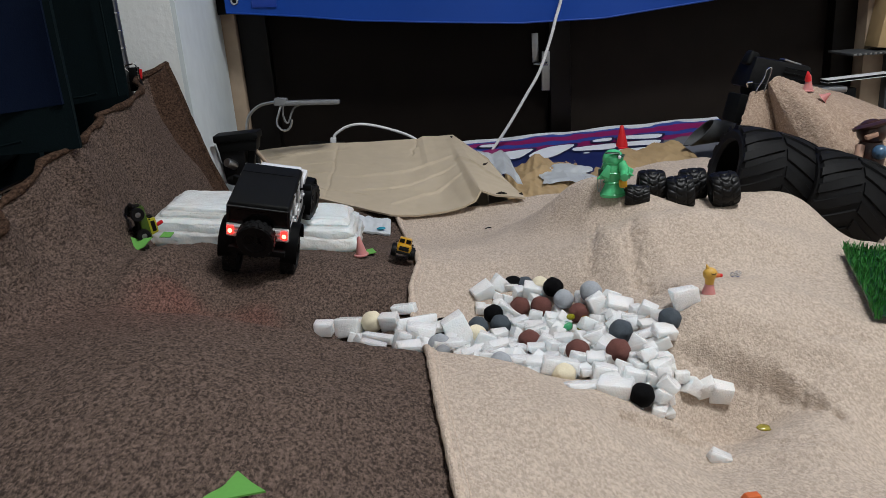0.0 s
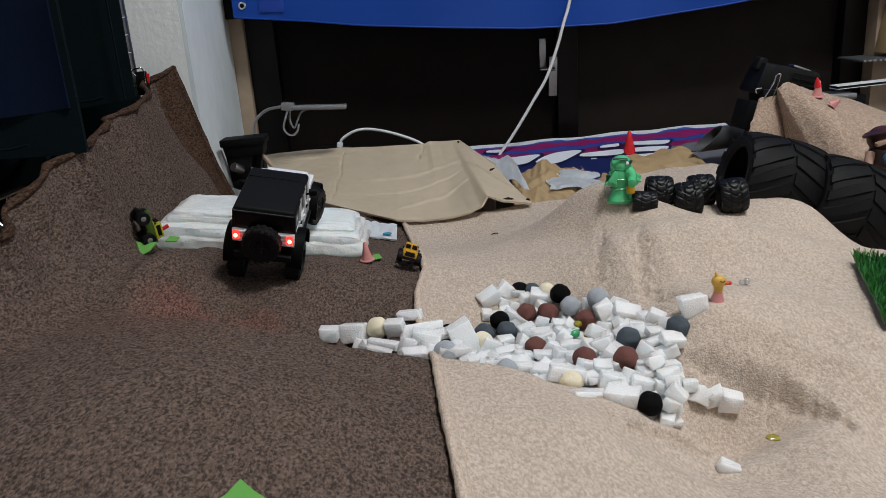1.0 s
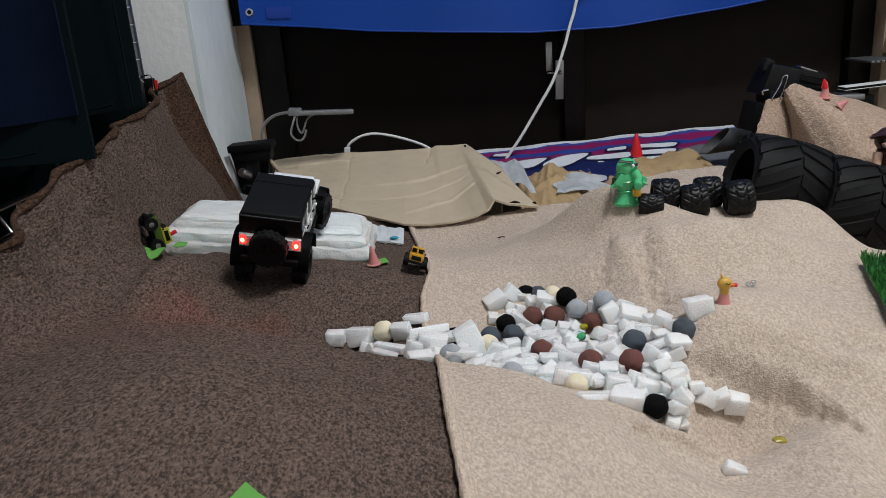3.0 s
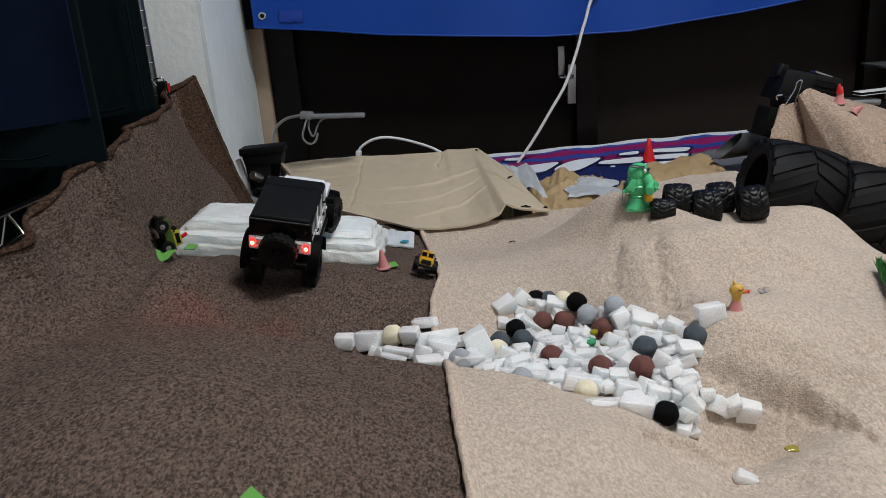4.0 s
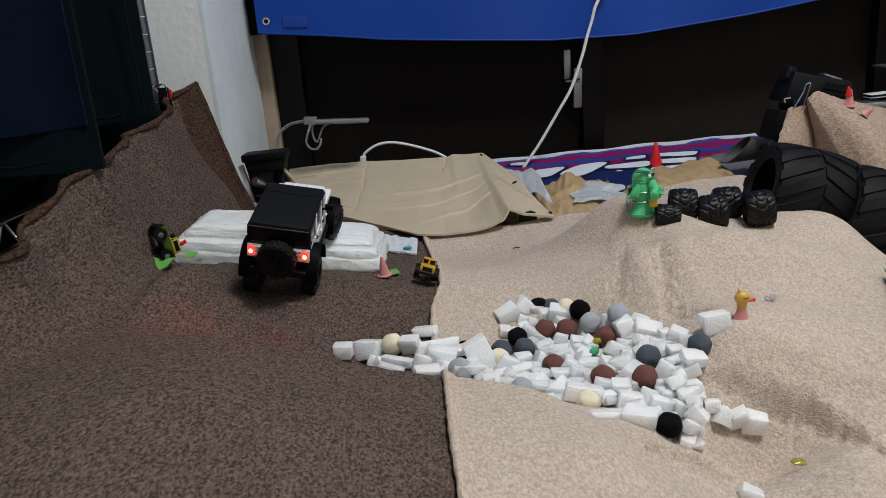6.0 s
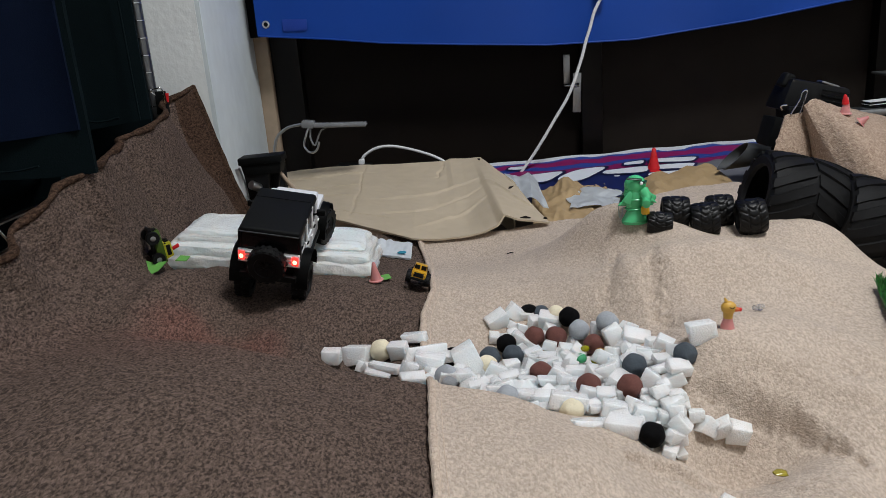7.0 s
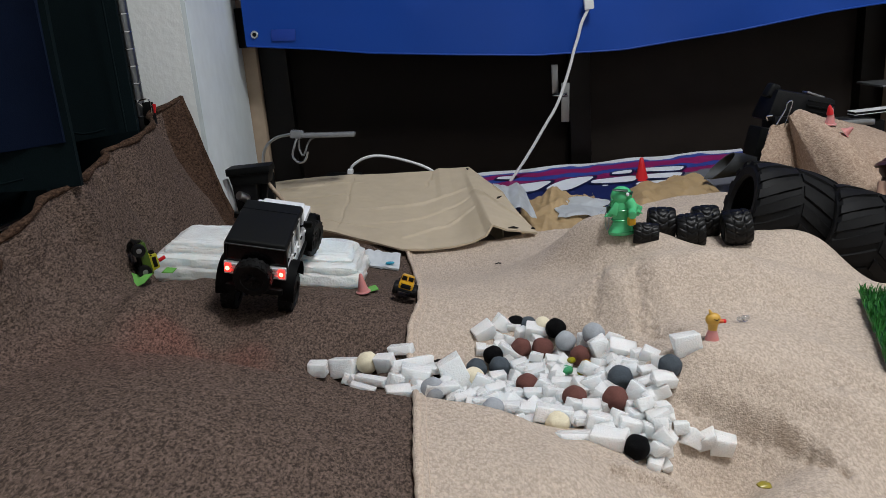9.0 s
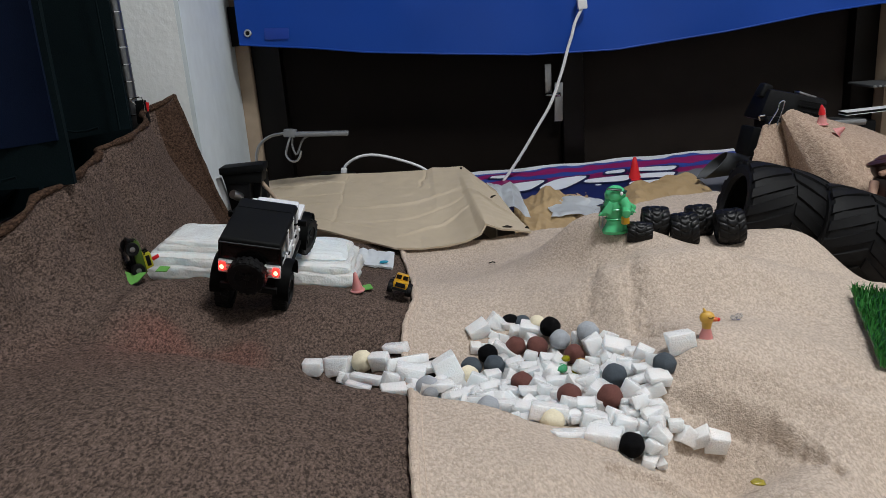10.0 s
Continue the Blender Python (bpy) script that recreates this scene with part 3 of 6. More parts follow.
# unseen filler added below so that the towels rest on something
pad_x, pad_y = np.meshgrid(np.linspace(-0.37, 0.80, 60), np.linspace(-0.24, 1.40, 80), indexing="ij")
pad_z = np.maximum(ground(pad_x, pad_y) - 0.036, FLOOR_Z + 0.006)
pad = tagged(new("padding", blanket("padding", pad_x, pad_y, pad_z, 0.16)), "beige unseen filler added under the towels", "blanket")
pad.data.materials.append(BEIGE_HEM)

# the beige towel clipped up on the right
DRAPED_TOP = ((0, 0.6305, 1.520, 0.129), (0.19, 0.676, 1.530, 0.132), (0.24, 0.664, 1.503, 0.149), (0.30, 0.679, 1.507, 0.1535), (0.45, 0.7334, 1.530, 0.133), (0.55, 0.781, 1.560, 0.121), (0.75, 0.861, 1.620, 0.097), (1, 1.06, 1.75, 0.02))
DRAPED_LOW = ((0, 0.550, 1.430, -0.03), (0.19, 0.680, 1.460, -0.03), (0.24, 0.690, 1.285, -0.03), (0.30, 0.702, 1.262, -0.03), (0.45, 0.745, 1.225, -0.03), (0.55, 0.79, 1.20, -0.03), (0.75, 0.86, 1.16, -0.03), (1, 0.95, 1.12, -0.03))


def draped_place(u, v):
    """A flap hangs behind; a second hump overhangs it along a soft ridge."""
    top, low = (Vector([float(np.interp(u, [r[0] for r in rows], [r[k] for r in rows])) for k in (1, 2, 3)]) for rows in (DRAPED_TOP, DRAPED_LOW))
    p = top.lerp(low, v)
    hump = ramp((u - 0.22) / 0.14)
    p += Vector((0.10, -0.8, 0.6)) * math.sin(math.pi * min(1, v * 1.1)) * 0.036 * hump
    p += Vector((0, 0.020, 0)) * math.exp(-(((u - 0.52 + 0.1 * v) / 0.05) ** 2)) * ramp(v * 3)
    p += Vector((0, -0.012, 0)) * math.sin(math.pi * min(1, u / 0.19)) * ramp(v * 3)
    return tuple(p + Vector((0, 0, 1)) * 1.3 * nap(p.x, p.z, 17))


towel = thing("draped_beige_towel", sheet(draped_place, 170, 110, 0.006), BEIGE_ROSE_SHADED, "sand-beige terry towel clipped up over dark gear", "towel")
part("hem", tube([draped_place(0.27 + 0.73 * u / 60, 0.0) for u in range(61)], 0.005, 10), BEIGE_HEM, towel, "pale rolled hem")


# ---- white packing foam ----
def foam_layer(x0, x1, y0, y1, z0, z1, label, seed=0, square=3.4):
    """One folded layer of soft foam sheet with rounded rims; the whole stack slopes down to its right."""
    nu, nv = 110, 84
    yc, zc, hy, hz = (y0 + y1) / 2, (z0 + z1) / 2, (y1 - y0) / 2, (z1 - z0) / 2
    bm, rings = bmesh.new(), []
    for i in range(nu + 1):
        u = 0.5 - 0.5 * math.cos(math.pi * i / nu)
        end = max(0.0, 1 - abs(2 * u - 1) ** 12) ** (1 / 2.6)
        ring = []
        for j in range(nv):
            c, d = math.cos(2 * math.pi * j / nv), math.sin(2 * math.pi * j / nv)
            dy, dz = math.copysign(abs(c) ** (2 / square), c), math.copysign(abs(d) ** (2 / square), d)
            x = x0 + (x1 - x0) * u
            y = yc + hy * dy * (0.80 + 0.20 * end) + 0.003 * rough(x, dz * 0.03, 16, seed) + 0.0022 * rough(x, dz * 0.06, 45, seed + 3)
            z = zc + hz * dz * max(end, 0.03) + 0.0030 * rough(x, y, 15, 5) + 0.0010 * rough(x, y * 2.5, 42, seed + 8)
            z += 0.0010 * noise.noise(Vector((x * 45, y * 190, z * 260))) * (0.4 + end)
            y += 0.0016 * noise.noise(Vector((x * 14, z * 420, seed))) + 0.0008 * noise.noise(Vector((x * 130, z * 300, seed)))
            x += 0.006 * rough(y, z * 4, 30, seed + 7) * abs(2 * u - 1) ** 4
            ring.append(bm.verts.new((x, y + 0.11 * (x + 0.26), z - 0.155 * (x + 0.404))))
        rings.append(ring)
    for p, q in zip(rings, rings[1:]):
        for j in range(nv):
            bm.faces.new((p[j], q[j], q[(j + 1) % nv], p[(j + 1) % nv]))
    bm.faces.new(rings[0])
    bm.faces.new(rings[-1][::-1])
    return thing("foam_sheet", bm, FOAM_SHEET, label, "packing foam", "stacked foam sheets")


foam_layer(-0.424, -0.256, 1.060, 1.190, 0.038, 0.070, "white soft packing foam sheet, bottom of the stack", 1, 4.2)
foam_layer(-0.276, -0.121, 1.062, 1.185, 0.038, 0.069, "white soft packing foam sheet, bottom of the stack", 9, 4.2)
foam_layer(-0.412, -0.230, 1.064, 1.190, 0.052, 0.082, "white soft packing foam sheet, middle of the stack", 2, 6.0)
foam_layer(-0.234, -0.127, 1.067, 1.185, 0.052, 0.079, "white soft packing foam sheet, middle of the stack", 3, 6.0)
foam_layer(-0.400, -0.280, 1.080, 1.195, 0.064, 0.092, "white soft packing foam sheet, high in the stack", 4, 6.0)
foam_layer(-0.392, -0.286, 1.086, 1.190, 0.078, 0.098, "white soft packing foam sheet, top of the stack", 6, 5.0)
foam_layer(-0.220, -0.136, 1.084, 1.180, 0.062, 0.088, "white soft packing foam sheet, thin top layer", 5, 5.0)


def foam_mesh(seed, sx, sy, sz):
    """A chunk of foam cut askew, of those half sizes: uneven, bent, soft at its edges."""
    rnd = random.Random(seed)
    bm = bmesh.new()
    wedge = rnd.choice((1.0, 1.0, 1.0, 0.8, 0.7)) if sx < 0.012 else 1.0
    for a in (-1, 1):
        for b in (-1, 1):
            for c in (-1, 1):
                k = wedge if a * (1 if seed % 2 else -1) > 0 else 1.0
                bm.verts.new((a * sx * rnd.uniform(0.78, 1.12), b * sy * rnd.uniform(0.72, 1.12), c * sz * k * rnd.uniform(0.78, 1.14)))
    bmesh.ops.convex_hull(bm, input=bm.verts[:])
    bmesh.ops.dissolve_limit(bm, angle_limit=radians(14), verts=bm.verts[:], edges=bm.edges[:])
    bmesh.ops.bevel(bm, geom=bm.edges[:], offset=min(0.0013, 0.18 * min(sx, sy, sz)), segments=2, profile=0.5, affect="EDGES")
    bend = rnd.uniform(-6, 6)
    for v in bm.verts:
        v.co.z += bend * v.co.x**2
        v.co += Vector([0.0011 * noise.noise(v.co * 150 + Vector((seed, k * 7, 0))) for k in range(3)])
    bmesh.ops.recalc_face_normals(bm, faces=bm.faces)
    me = bpy.data.meshes.new("foam_block")
    bm.to_mesh(me)
    bm.free()
    me.materials.append(FOAM)
    return me


rnd = random.Random(7)
FOAM_MESHES = [foam_mesh(k, 0.0112 * rnd.uniform(0.75, 1.3), 0.0096 * rnd.uniform(0.75, 1.1), 0.0086 * rnd.uniform(0.75, 1.1)) for k in range(24)]


def foam_piece(x, y, z, wide, high, lean, seed, label="white foam offcut on top of the pile", group="foam pieces of the pile"):
    """A piece sized to the camera's view: seen width and height in millimetres, lean in degrees."""
    wide, high = wide * 1.02, high * 1.08
    deep = min(wide, 1.3 * high) * 0.72
    tall = max(0.45 * high, (high - 0.40 * deep) / 0.9)
    ob = tagged(new("foam_block", foam_mesh(100 + seed, wide / 2000, deep / 2000, tall / 2000)), label, "packing foam", group)
    ob.matrix_world = pose(x, y, z, rnd.uniform(-20, 20), lean, rnd.uniform(-24, 24))
    return ob


# outline of the pile, in plan
OUTLINE = [(-0.115, 0.85), (-0.07, 0.80), (-0.02, 0.755), (0.05, 0.72), (0.10, 0.675), (0.15, 0.655), (0.195, 0.665), (0.225, 0.70), (0.232, 0.75), (0.252, 0.79), (0.235, 0.83), (0.215, 0.90), (0.165, 0.955), (0.12, 0.985), (0.055, 0.985), (0.037, 0.945), (0.07, 0.925), (0.03, 0.90), (-0.04, 0.905), (-0.10, 0.885)]


def inside(x, y):
    hit = False
    for (ax, ay), (bx, by) in zip(OUTLINE, OUTLINE[1:] + OUTLINE[:1]):
        if (ay > y) != (by > y) and x < (bx - ax) * (y - ay) / (by - ay) + ax:
            hit = not hit
    return hit


BALLS = [
    ("cream", -0.091, 0.874, -0.024), ("black", 0.146, 0.956, -0.028), ("cream", 0.131, 0.975, -0.032), ("black", 0.097, 0.996, -0.037),
    ("slate", 0.112, 0.994, -0.038), ("brown", 0.099, 0.940, -0.046), ("brown", 0.126, 0.933, -0.045), ("grey", 0.155, 0.930, -0.036),
    ("grey", 0.190, 0.924, -0.025), ("brown", 0.169, 0.901, -0.044), ("slate", 0.069, 0.900, -0.052), ("slate", 0.040, 0.894, -0.050),
    ("brown", 0.099, 0.846, -0.052), ("brown", 0.146, 0.785, -0.040), ("slate", 0.198, 0.797, -0.025), ("brown", 0.184, 0.752, -0.027),
    ("slate", 0.248, 0.780, -0.006), ("black", 0.191, 0.681, -0.042), ("cream", 0.120, 0.727, -0.037), ("grey", 0.056, 0.757, -0.034),
    ("black", -0.005, 0.878, -0.040), ("black", 0.062, 0.922, -0.046), ("cream", 0.036, 0.870, -0.050), ("grey", -0.009, 0.797, -0.027),
]
ball_mesh = {}
for color in FELT:
    bm = ball(0.0132, cuts=4, rough=0.10, seed=len(color))
    for v in bm.verts:
        v.co *= 1 + 0.012 * noise.noise(v.co * 420)
    for f in bm.faces:
        f.smooth = True
    me = bpy.data.meshes.new("felt_ball")
    bm.to_mesh(me)
    bm.free()
    me.materials.append(FELT[color])
    ball_mesh[color] = me
WORDS = {"cream": "cream white", "black": "black", "slate": "dark slate grey", "grey": "light grey", "brown": "reddish brown"}
for color, x, y, z in BALLS:
    ob = tagged(new("felt_ball", ball_mesh[color]), f"{WORDS[color]} wool felt ball among the foam pieces", "felt ball", "felt balls in the pile")
    ob.matrix_world = pose(x, y, z, rnd.uniform(0, 360), rnd.uniform(0, 360), 0) @ Matrix.Scale(rnd.uniform(0.94, 1.06), 4)


# pieces that show, set to fit the camera's view: place, width and height in millimetres, lean
ARM_PIECES = [
    (-0.148, 0.852, -0.018, 21, 18, 0), (-0.12, 0.876, -0.029, 30, 24, -8), (-0.052, 0.898, -0.019, 29, 14, -6), (-0.068, 0.868, -0.024, 21, 25, -10),
    (-0.038, 0.875, -0.027, 51, 18, 2), (-0.08, 0.819, -0.022, 33, 10, 6), (-0.078, 0.751, 0.003, 26, 7, 8), (-0.054, 0.813, -0.024, 17, 20, 20),
    (-0.041, 0.746, -0.001, 27, 12, 8), (-0.032, 0.845, -0.032, 36, 23, 8), (0.013, 0.866, -0.044, 30, 37, -18), (0, 0.794, -0.025, 34, 13, 6),
    (0.046, 0.855, -0.052, 21, 23, 25), (0.024, 0.783, -0.031, 19, 8, 0), (-0.01, 0.868, -0.035, 18, 11, 0),
]
FAR_RIM_PIECES = [
    (0.054, 0.974, -0.037, 29, 28, -25), (0.078, 0.991, -0.032, 26, 24, 38), (0.059, 0.947, -0.049, 15, 15, -5), (0.072, 0.968, -0.041, 13, 13, 30),
    (0.085, 0.964, -0.044, 14, 13, 20), (0.093, 0.988, -0.033, 19, 15, 10), (0.102, 0.973, -0.039, 17, 18, 0), (0.122, 0.97, -0.038, 29, 31, 10),
    (0.085, 0.936, -0.049, 39, 19, 32), (0.116, 0.911, -0.047, 18, 15, 15), (0.094, 0.901, -0.051, 22, 14, -10), (0.109, 0.949, -0.047, 17, 14, 20),
    (0.178, 0.929, -0.034, 15, 19, 10), (0.173, 0.858, -0.042, 21, 19, 35), (0.136, 0.895, -0.045, 22, 14, 15), (0.109, 0.881, -0.05, 24, 16, 0),
]
SIDE_PIECES = [
    (0.195, 0.901, -0.038, 25, 33, -20), (0.214, 0.912, -0.027, 19, 16, 30), (0.217, 0.879, -0.029, 33, 23, 15), (0.227, 0.845, -0.02, 14, 14, 10),
    (0.237, 0.823, -0.013, 22, 21, 25), (0.22, 0.826, -0.023, 28, 16, 5), (0.228, 0.797, -0.019, 20, 13, 0), (0.222, 0.78, -0.022, 22, 12, -5),
    (0.238, 0.765, -0.014, 24, 18, 8), (0.270, 0.799, 0.009, 28, 28, -8), (0.21, 0.766, -0.028, 22, 24, 20), (0.218, 0.747, -0.028, 15, 20, -15),
    (0.198, 0.745, -0.031, 13, 12, 10), (0.174, 0.747, -0.032, 17, 15, 5), (0.159, 0.748, -0.034, 21, 19, 0), (0.17, 0.803, -0.036, 28, 24, -20),
]
LOBE_PIECES = [
    (0.147, 0.725, -0.035, 18, 11, 0), (0.16, 0.718, -0.036, 28, 25, 10), (0.182, 0.724, -0.035, 21, 23, 35), (0.191, 0.714, -0.039, 23, 21, 20),
    (0.201, 0.729, -0.034, 21, 16, 5), (0.22, 0.72, -0.034, 22, 23, -8), (0.21, 0.707, -0.04, 16, 16, 20), (0.222, 0.696, -0.041, 20, 18, 40),
    (0.166, 0.691, -0.038, 35, 25, 8), (0.134, 0.693, -0.035, 43, 21, 10), (0.116, 0.735, -0.034, 40, 24, 12), (0.194, 0.696, -0.045, 18, 14, 0),
    (0.179, 0.677, -0.051, 27, 9, 12), (0.147, 0.689, -0.046, 27, 12, 14),
]
MIDDLE_PIECES = [
    (0.046, 0.775, -0.033, 24, 11, 5), (0.071, 0.76, -0.033, 26, 14, 6), (0.091, 0.759, -0.036, 25, 15, 8), (0.11, 0.873, -0.051, 24, 14, -10),
    (0.124, 0.854, -0.051, 21, 14, 15), (0.137, 0.833, -0.046, 23, 16, 0), (0.11, 0.814, -0.048, 34, 12, 6), (0.081, 0.822, -0.05, 23, 16, 10),
    (0.147, 0.871, -0.045, 15, 11, 0), (0.065, 0.875, -0.053, 21, 15, 0), (0.185, 0.788, -0.031, 17, 13, 0), (0.144, 0.766, -0.041, 19, 19, 20),
    (0.093, 0.855, -0.055, 15, 11, 10), (0.189, 0.767, -0.031, 14, 13, 15),
]
placed = []
for seed, row in enumerate([(*r[:3], 1.05 * r[3], 1.18 * r[4], r[5]) for r in ARM_PIECES] + FAR_RIM_PIECES + SIDE_PIECES + LOBE_PIECES + MIDDLE_PIECES):
    placed.append(Vector(row[:3]))
    foam_piece(*row, seed)


def pile_top(x, y):
    """Height of the pile's skin, smooth between the balls that lie on it."""
    w = [(math.hypot(b[1] - x, b[2] - y) + 0.006) ** -3 for b in BALLS]
    return sum(k * b[3] for k, b in zip(w, BALLS)) / sum(w)


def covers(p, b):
    """True where a piece at p would touch the ball b or hide it from the camera."""
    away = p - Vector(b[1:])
    # points from the pile towards the camera
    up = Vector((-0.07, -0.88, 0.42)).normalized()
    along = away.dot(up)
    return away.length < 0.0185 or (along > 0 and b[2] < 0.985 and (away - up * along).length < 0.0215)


# pieces between and beneath them
pieces = []
for layer in range(6):
    for k in range(3500):
        x, y = rnd.uniform(-0.12, 0.26), rnd.uniform(0.65, 0.99)
        if not inside(x, y):
            continue
        z = ground(x, y) + 0.007 + layer * 0.009
        if z > pile_top(x, y) + 0.001:
            continue
        p = Vector((x, y, z))
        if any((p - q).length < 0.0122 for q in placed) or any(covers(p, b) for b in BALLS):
            continue
        if abs(x - 0.158) < 0.020 and 0.825 < y < 0.872 and z > -0.060:  # beads show here
            continue
        placed.append(p)
        pieces.append((x, y, z, rnd.uniform(0.70, 1.0)))
pieces.reverse()
for x, y, z, size in pieces[:190]:
    ob = tagged(new("foam_block", FOAM_MESHES[rnd.randrange(24)]), "small white foam offcut deep in the pile", "packing foam", "foam pieces of the pile")
    ob.matrix_world = pose(x, y, z, rnd.uniform(-35, 35), rnd.uniform(-35, 35), rnd.uniform(0, 360)) @ Matrix.Scale(size, 4)
bm = bmesh.new()
for x, y, z, size in pieces[190:]:
    start = len(bm.verts)
    bm.from_mesh(FOAM_MESHES[rnd.randrange(24)])
    bm.verts.ensure_lookup_table()
    bmesh.ops.transform(bm, matrix=pose(x, y, z, rnd.uniform(-35, 35), rnd.uniform(-35, 35), rnd.uniform(0, 360)) @ Matrix.Scale(size, 4), verts=bm.verts[start:])
if pieces[190:]:
    me = bpy.data.meshes.new("foam_rubble")
    bm.to_mesh(me)
    me.materials.append(FOAM)
    tagged(new("foam_rubble", me), "white foam offcuts deep in the pile", "packing foam", kind="stuff")
bm.free()

# loose pieces round the pile, and one on the stack
for seed, row in enumerate([
    (0.246, 0.728, -0.051, 16, 16, -5), (0.257, 0.724, -0.062, 20, 23, 40), (0.27, 0.726, -0.065, 24, 19, -25), (0.288, 0.725, -0.071, 24, 23, 8),
    (0.24, 0.6, -0.067, 20, 18, 25),
]):
    foam_piece(*row, 90 + seed, "small white foam offcut lying loose on the towel", "loose foam pieces")
foam_piece(-0.194, 1.128, 0.066, 19, 22, -4, 97, "white foam cube on the foam stack", "loose foam pieces")


# ---- the model jeep ----
def wheel(parent, at, r, w, rim_material, group=""):
    """A wheel with its axle along x: a lugged tyre and a dished rim."""
    ob = tagged(new("wheel"))
    ob.parent = parent
    ob.matrix_local = at
    side = pose(0, 0, 0, 0, 90, 0)
    prof = [(r * 0.62, -w * 0.5), (r * 0.90, -w * 0.5), (r * 0.97, -w * 0.40), (r * 0.98, 0), (r * 0.97, w * 0.40), (r * 0.90, w * 0.5), (r * 0.62, w * 0.5), (r * 0.56, w * 0.3), (r * 0.56, -w * 0.3)]
    bm, lugs = ring_lathe(prof, 32, side), bmesh.new()
    for k in range(18):
        for s in (-1, 1):
            m = pose(0, 0, 0, 360 / 18 * (k + 0.25 * s), 0, 0) @ pose(s * w * 0.26, 0, r * 0.965, 0, 0, s * 18)
            join(lugs, box(w * 0.42, r * 0.20, r * 0.10, m, bevel=r * 0.02, steps=1))
    tyre = part("tyre", bm, RUBBER, ob)
    tagged(part("tread", lugs, RUBBER, ob), kind="stuff")
    bm = lathe([(r * 0.2, -w * 0.38), (r * 0.58, -w * 0.40), (r * 0.60, w * 0.40), (r * 0.50, w * 0.36), (r * 0.22, w * 0.20), (r * 0.14, w * 0.34), (r * 0.05, w * 0.36)], 20, side)
    for k in range(6):
        join(bm, box(w * 0.10, r * 0.10, r * 0.34, pose(0, 0, 0, 60 * k, 0, 0) @ pose(w * 0.30, 0, r * 0.34), bevel=r * 0.015, steps=1))
    part("rim", bm, rim_material, ob)
    return ob


def flare(x, y, s):
    """A fender flare over a wheel: a bent band."""
    pts = [(x, y + 0.036 * math.cos(a), 0.028 + 0.036 * math.sin(a)) for a in np.linspace(-0.15, math.pi + 0.15, 15)]
    bm = bmesh.new()
    inner = [bm.verts.new((px - s * 0.010, py, pz)) for px, py, pz in pts]
    outer = [bm.verts.new((px + s * 0.010, py, pz - 0.003)) for px, py, pz in pts]
    for k in range(14):
        bm.faces.new((inner[k], inner[k + 1], outer[k + 1], outer[k]))
    bmesh.ops.solidify(bm, geom=bm.faces[:], thickness=0.003)
    return bm


jeep = holder("model_jeep", "white model off-roader with black roof and lit tail lamps", "model car", at=pose(-0.2391, 0.9747, 0.0376, 16.66, 11.65, 0.28) @ Matrix.Scale(0.90, 4))
W, AX = 0.084, 0.134
body = part("body", box(W, 0.180, 0.034, pose(0, 0.064, 0.053), bevel=0.003), WHITE_PAINT, jeep, "white painted body sides")
part("chassis", box(0.050, 0.175, 0.014, pose(0, 0.064, 0.029), bevel=0.002), MATT_BLACK, jeep)
part("rock_slider", box(0.004, 0.070, 0.006, pose(-W / 2 - 0.003, 0.067, 0.034), bevel=0.001), MATT_BLACK, jeep)
part("rock_slider", box(0.004, 0.070, 0.006, pose(W / 2 + 0.003, 0.067, 0.034), bevel=0.001), MATT_BLACK, jeep)
hood = part("hood", box(0.071, 0.080, 0.014, pose(0, 0.116, 0.0680, -2, 0, 0), bevel=0.004, steps=3, taper=(0.90, 0.96)), WHITE_PAINT, jeep, "white bonnet")
part("latch", box(0.004, 0.010, 0.003, pose(-0.026, 0.094, 0.0765), bevel=0.0008), MATT_BLACK, hood)
part("latch", box(0.004, 0.010, 0.003, pose(0.026, 0.094, 0.0765), bevel=0.0008), MATT_BLACK, hood)
part("cowl", box(0.074, 0.012, 0.004, pose(0, 0.092, 0.0755), bevel=0.001), MATT_BLACK, hood)
part("wiper", tube([(-0.010, 0.092, 0.0770), (-0.010, 0.097, 0.0800)], 0.0008, 6), MATT_BLACK, hood)
part("wiper", tube([(0.014, 0.092, 0.0770), (0.014, 0.097, 0.0800)], 0.0008, 6), MATT_BLACK, hood)
# cabin: smoked glass house, black pillars and roof
part("cabin", box(0.084, 0.116, 0.036, pose(0, 0.031, 0.084), bevel=0.003, taper=(0.97, 0.97)), DARK_GLASS, jeep, "smoked windows all round")
roof = part("roof", box(0.088, 0.116, 0.009, pose(0, 0.030, 0.1035), bevel=0.0036, steps=3, taper=(0.94, 0.97)), MATT_BLACK, jeep, "matt black hard top")
part("roof_joint", box(0.080, 0.0012, 0.0010, pose(0, 0.060, 0.1082)), BLACK_PLASTIC, roof)
part("roof_edge", box(0.084, 0.0014, 0.0014, pose(0, -0.0285, 0.1025), bevel=0.0005), GREY_MAT, roof, "bright rear edge")
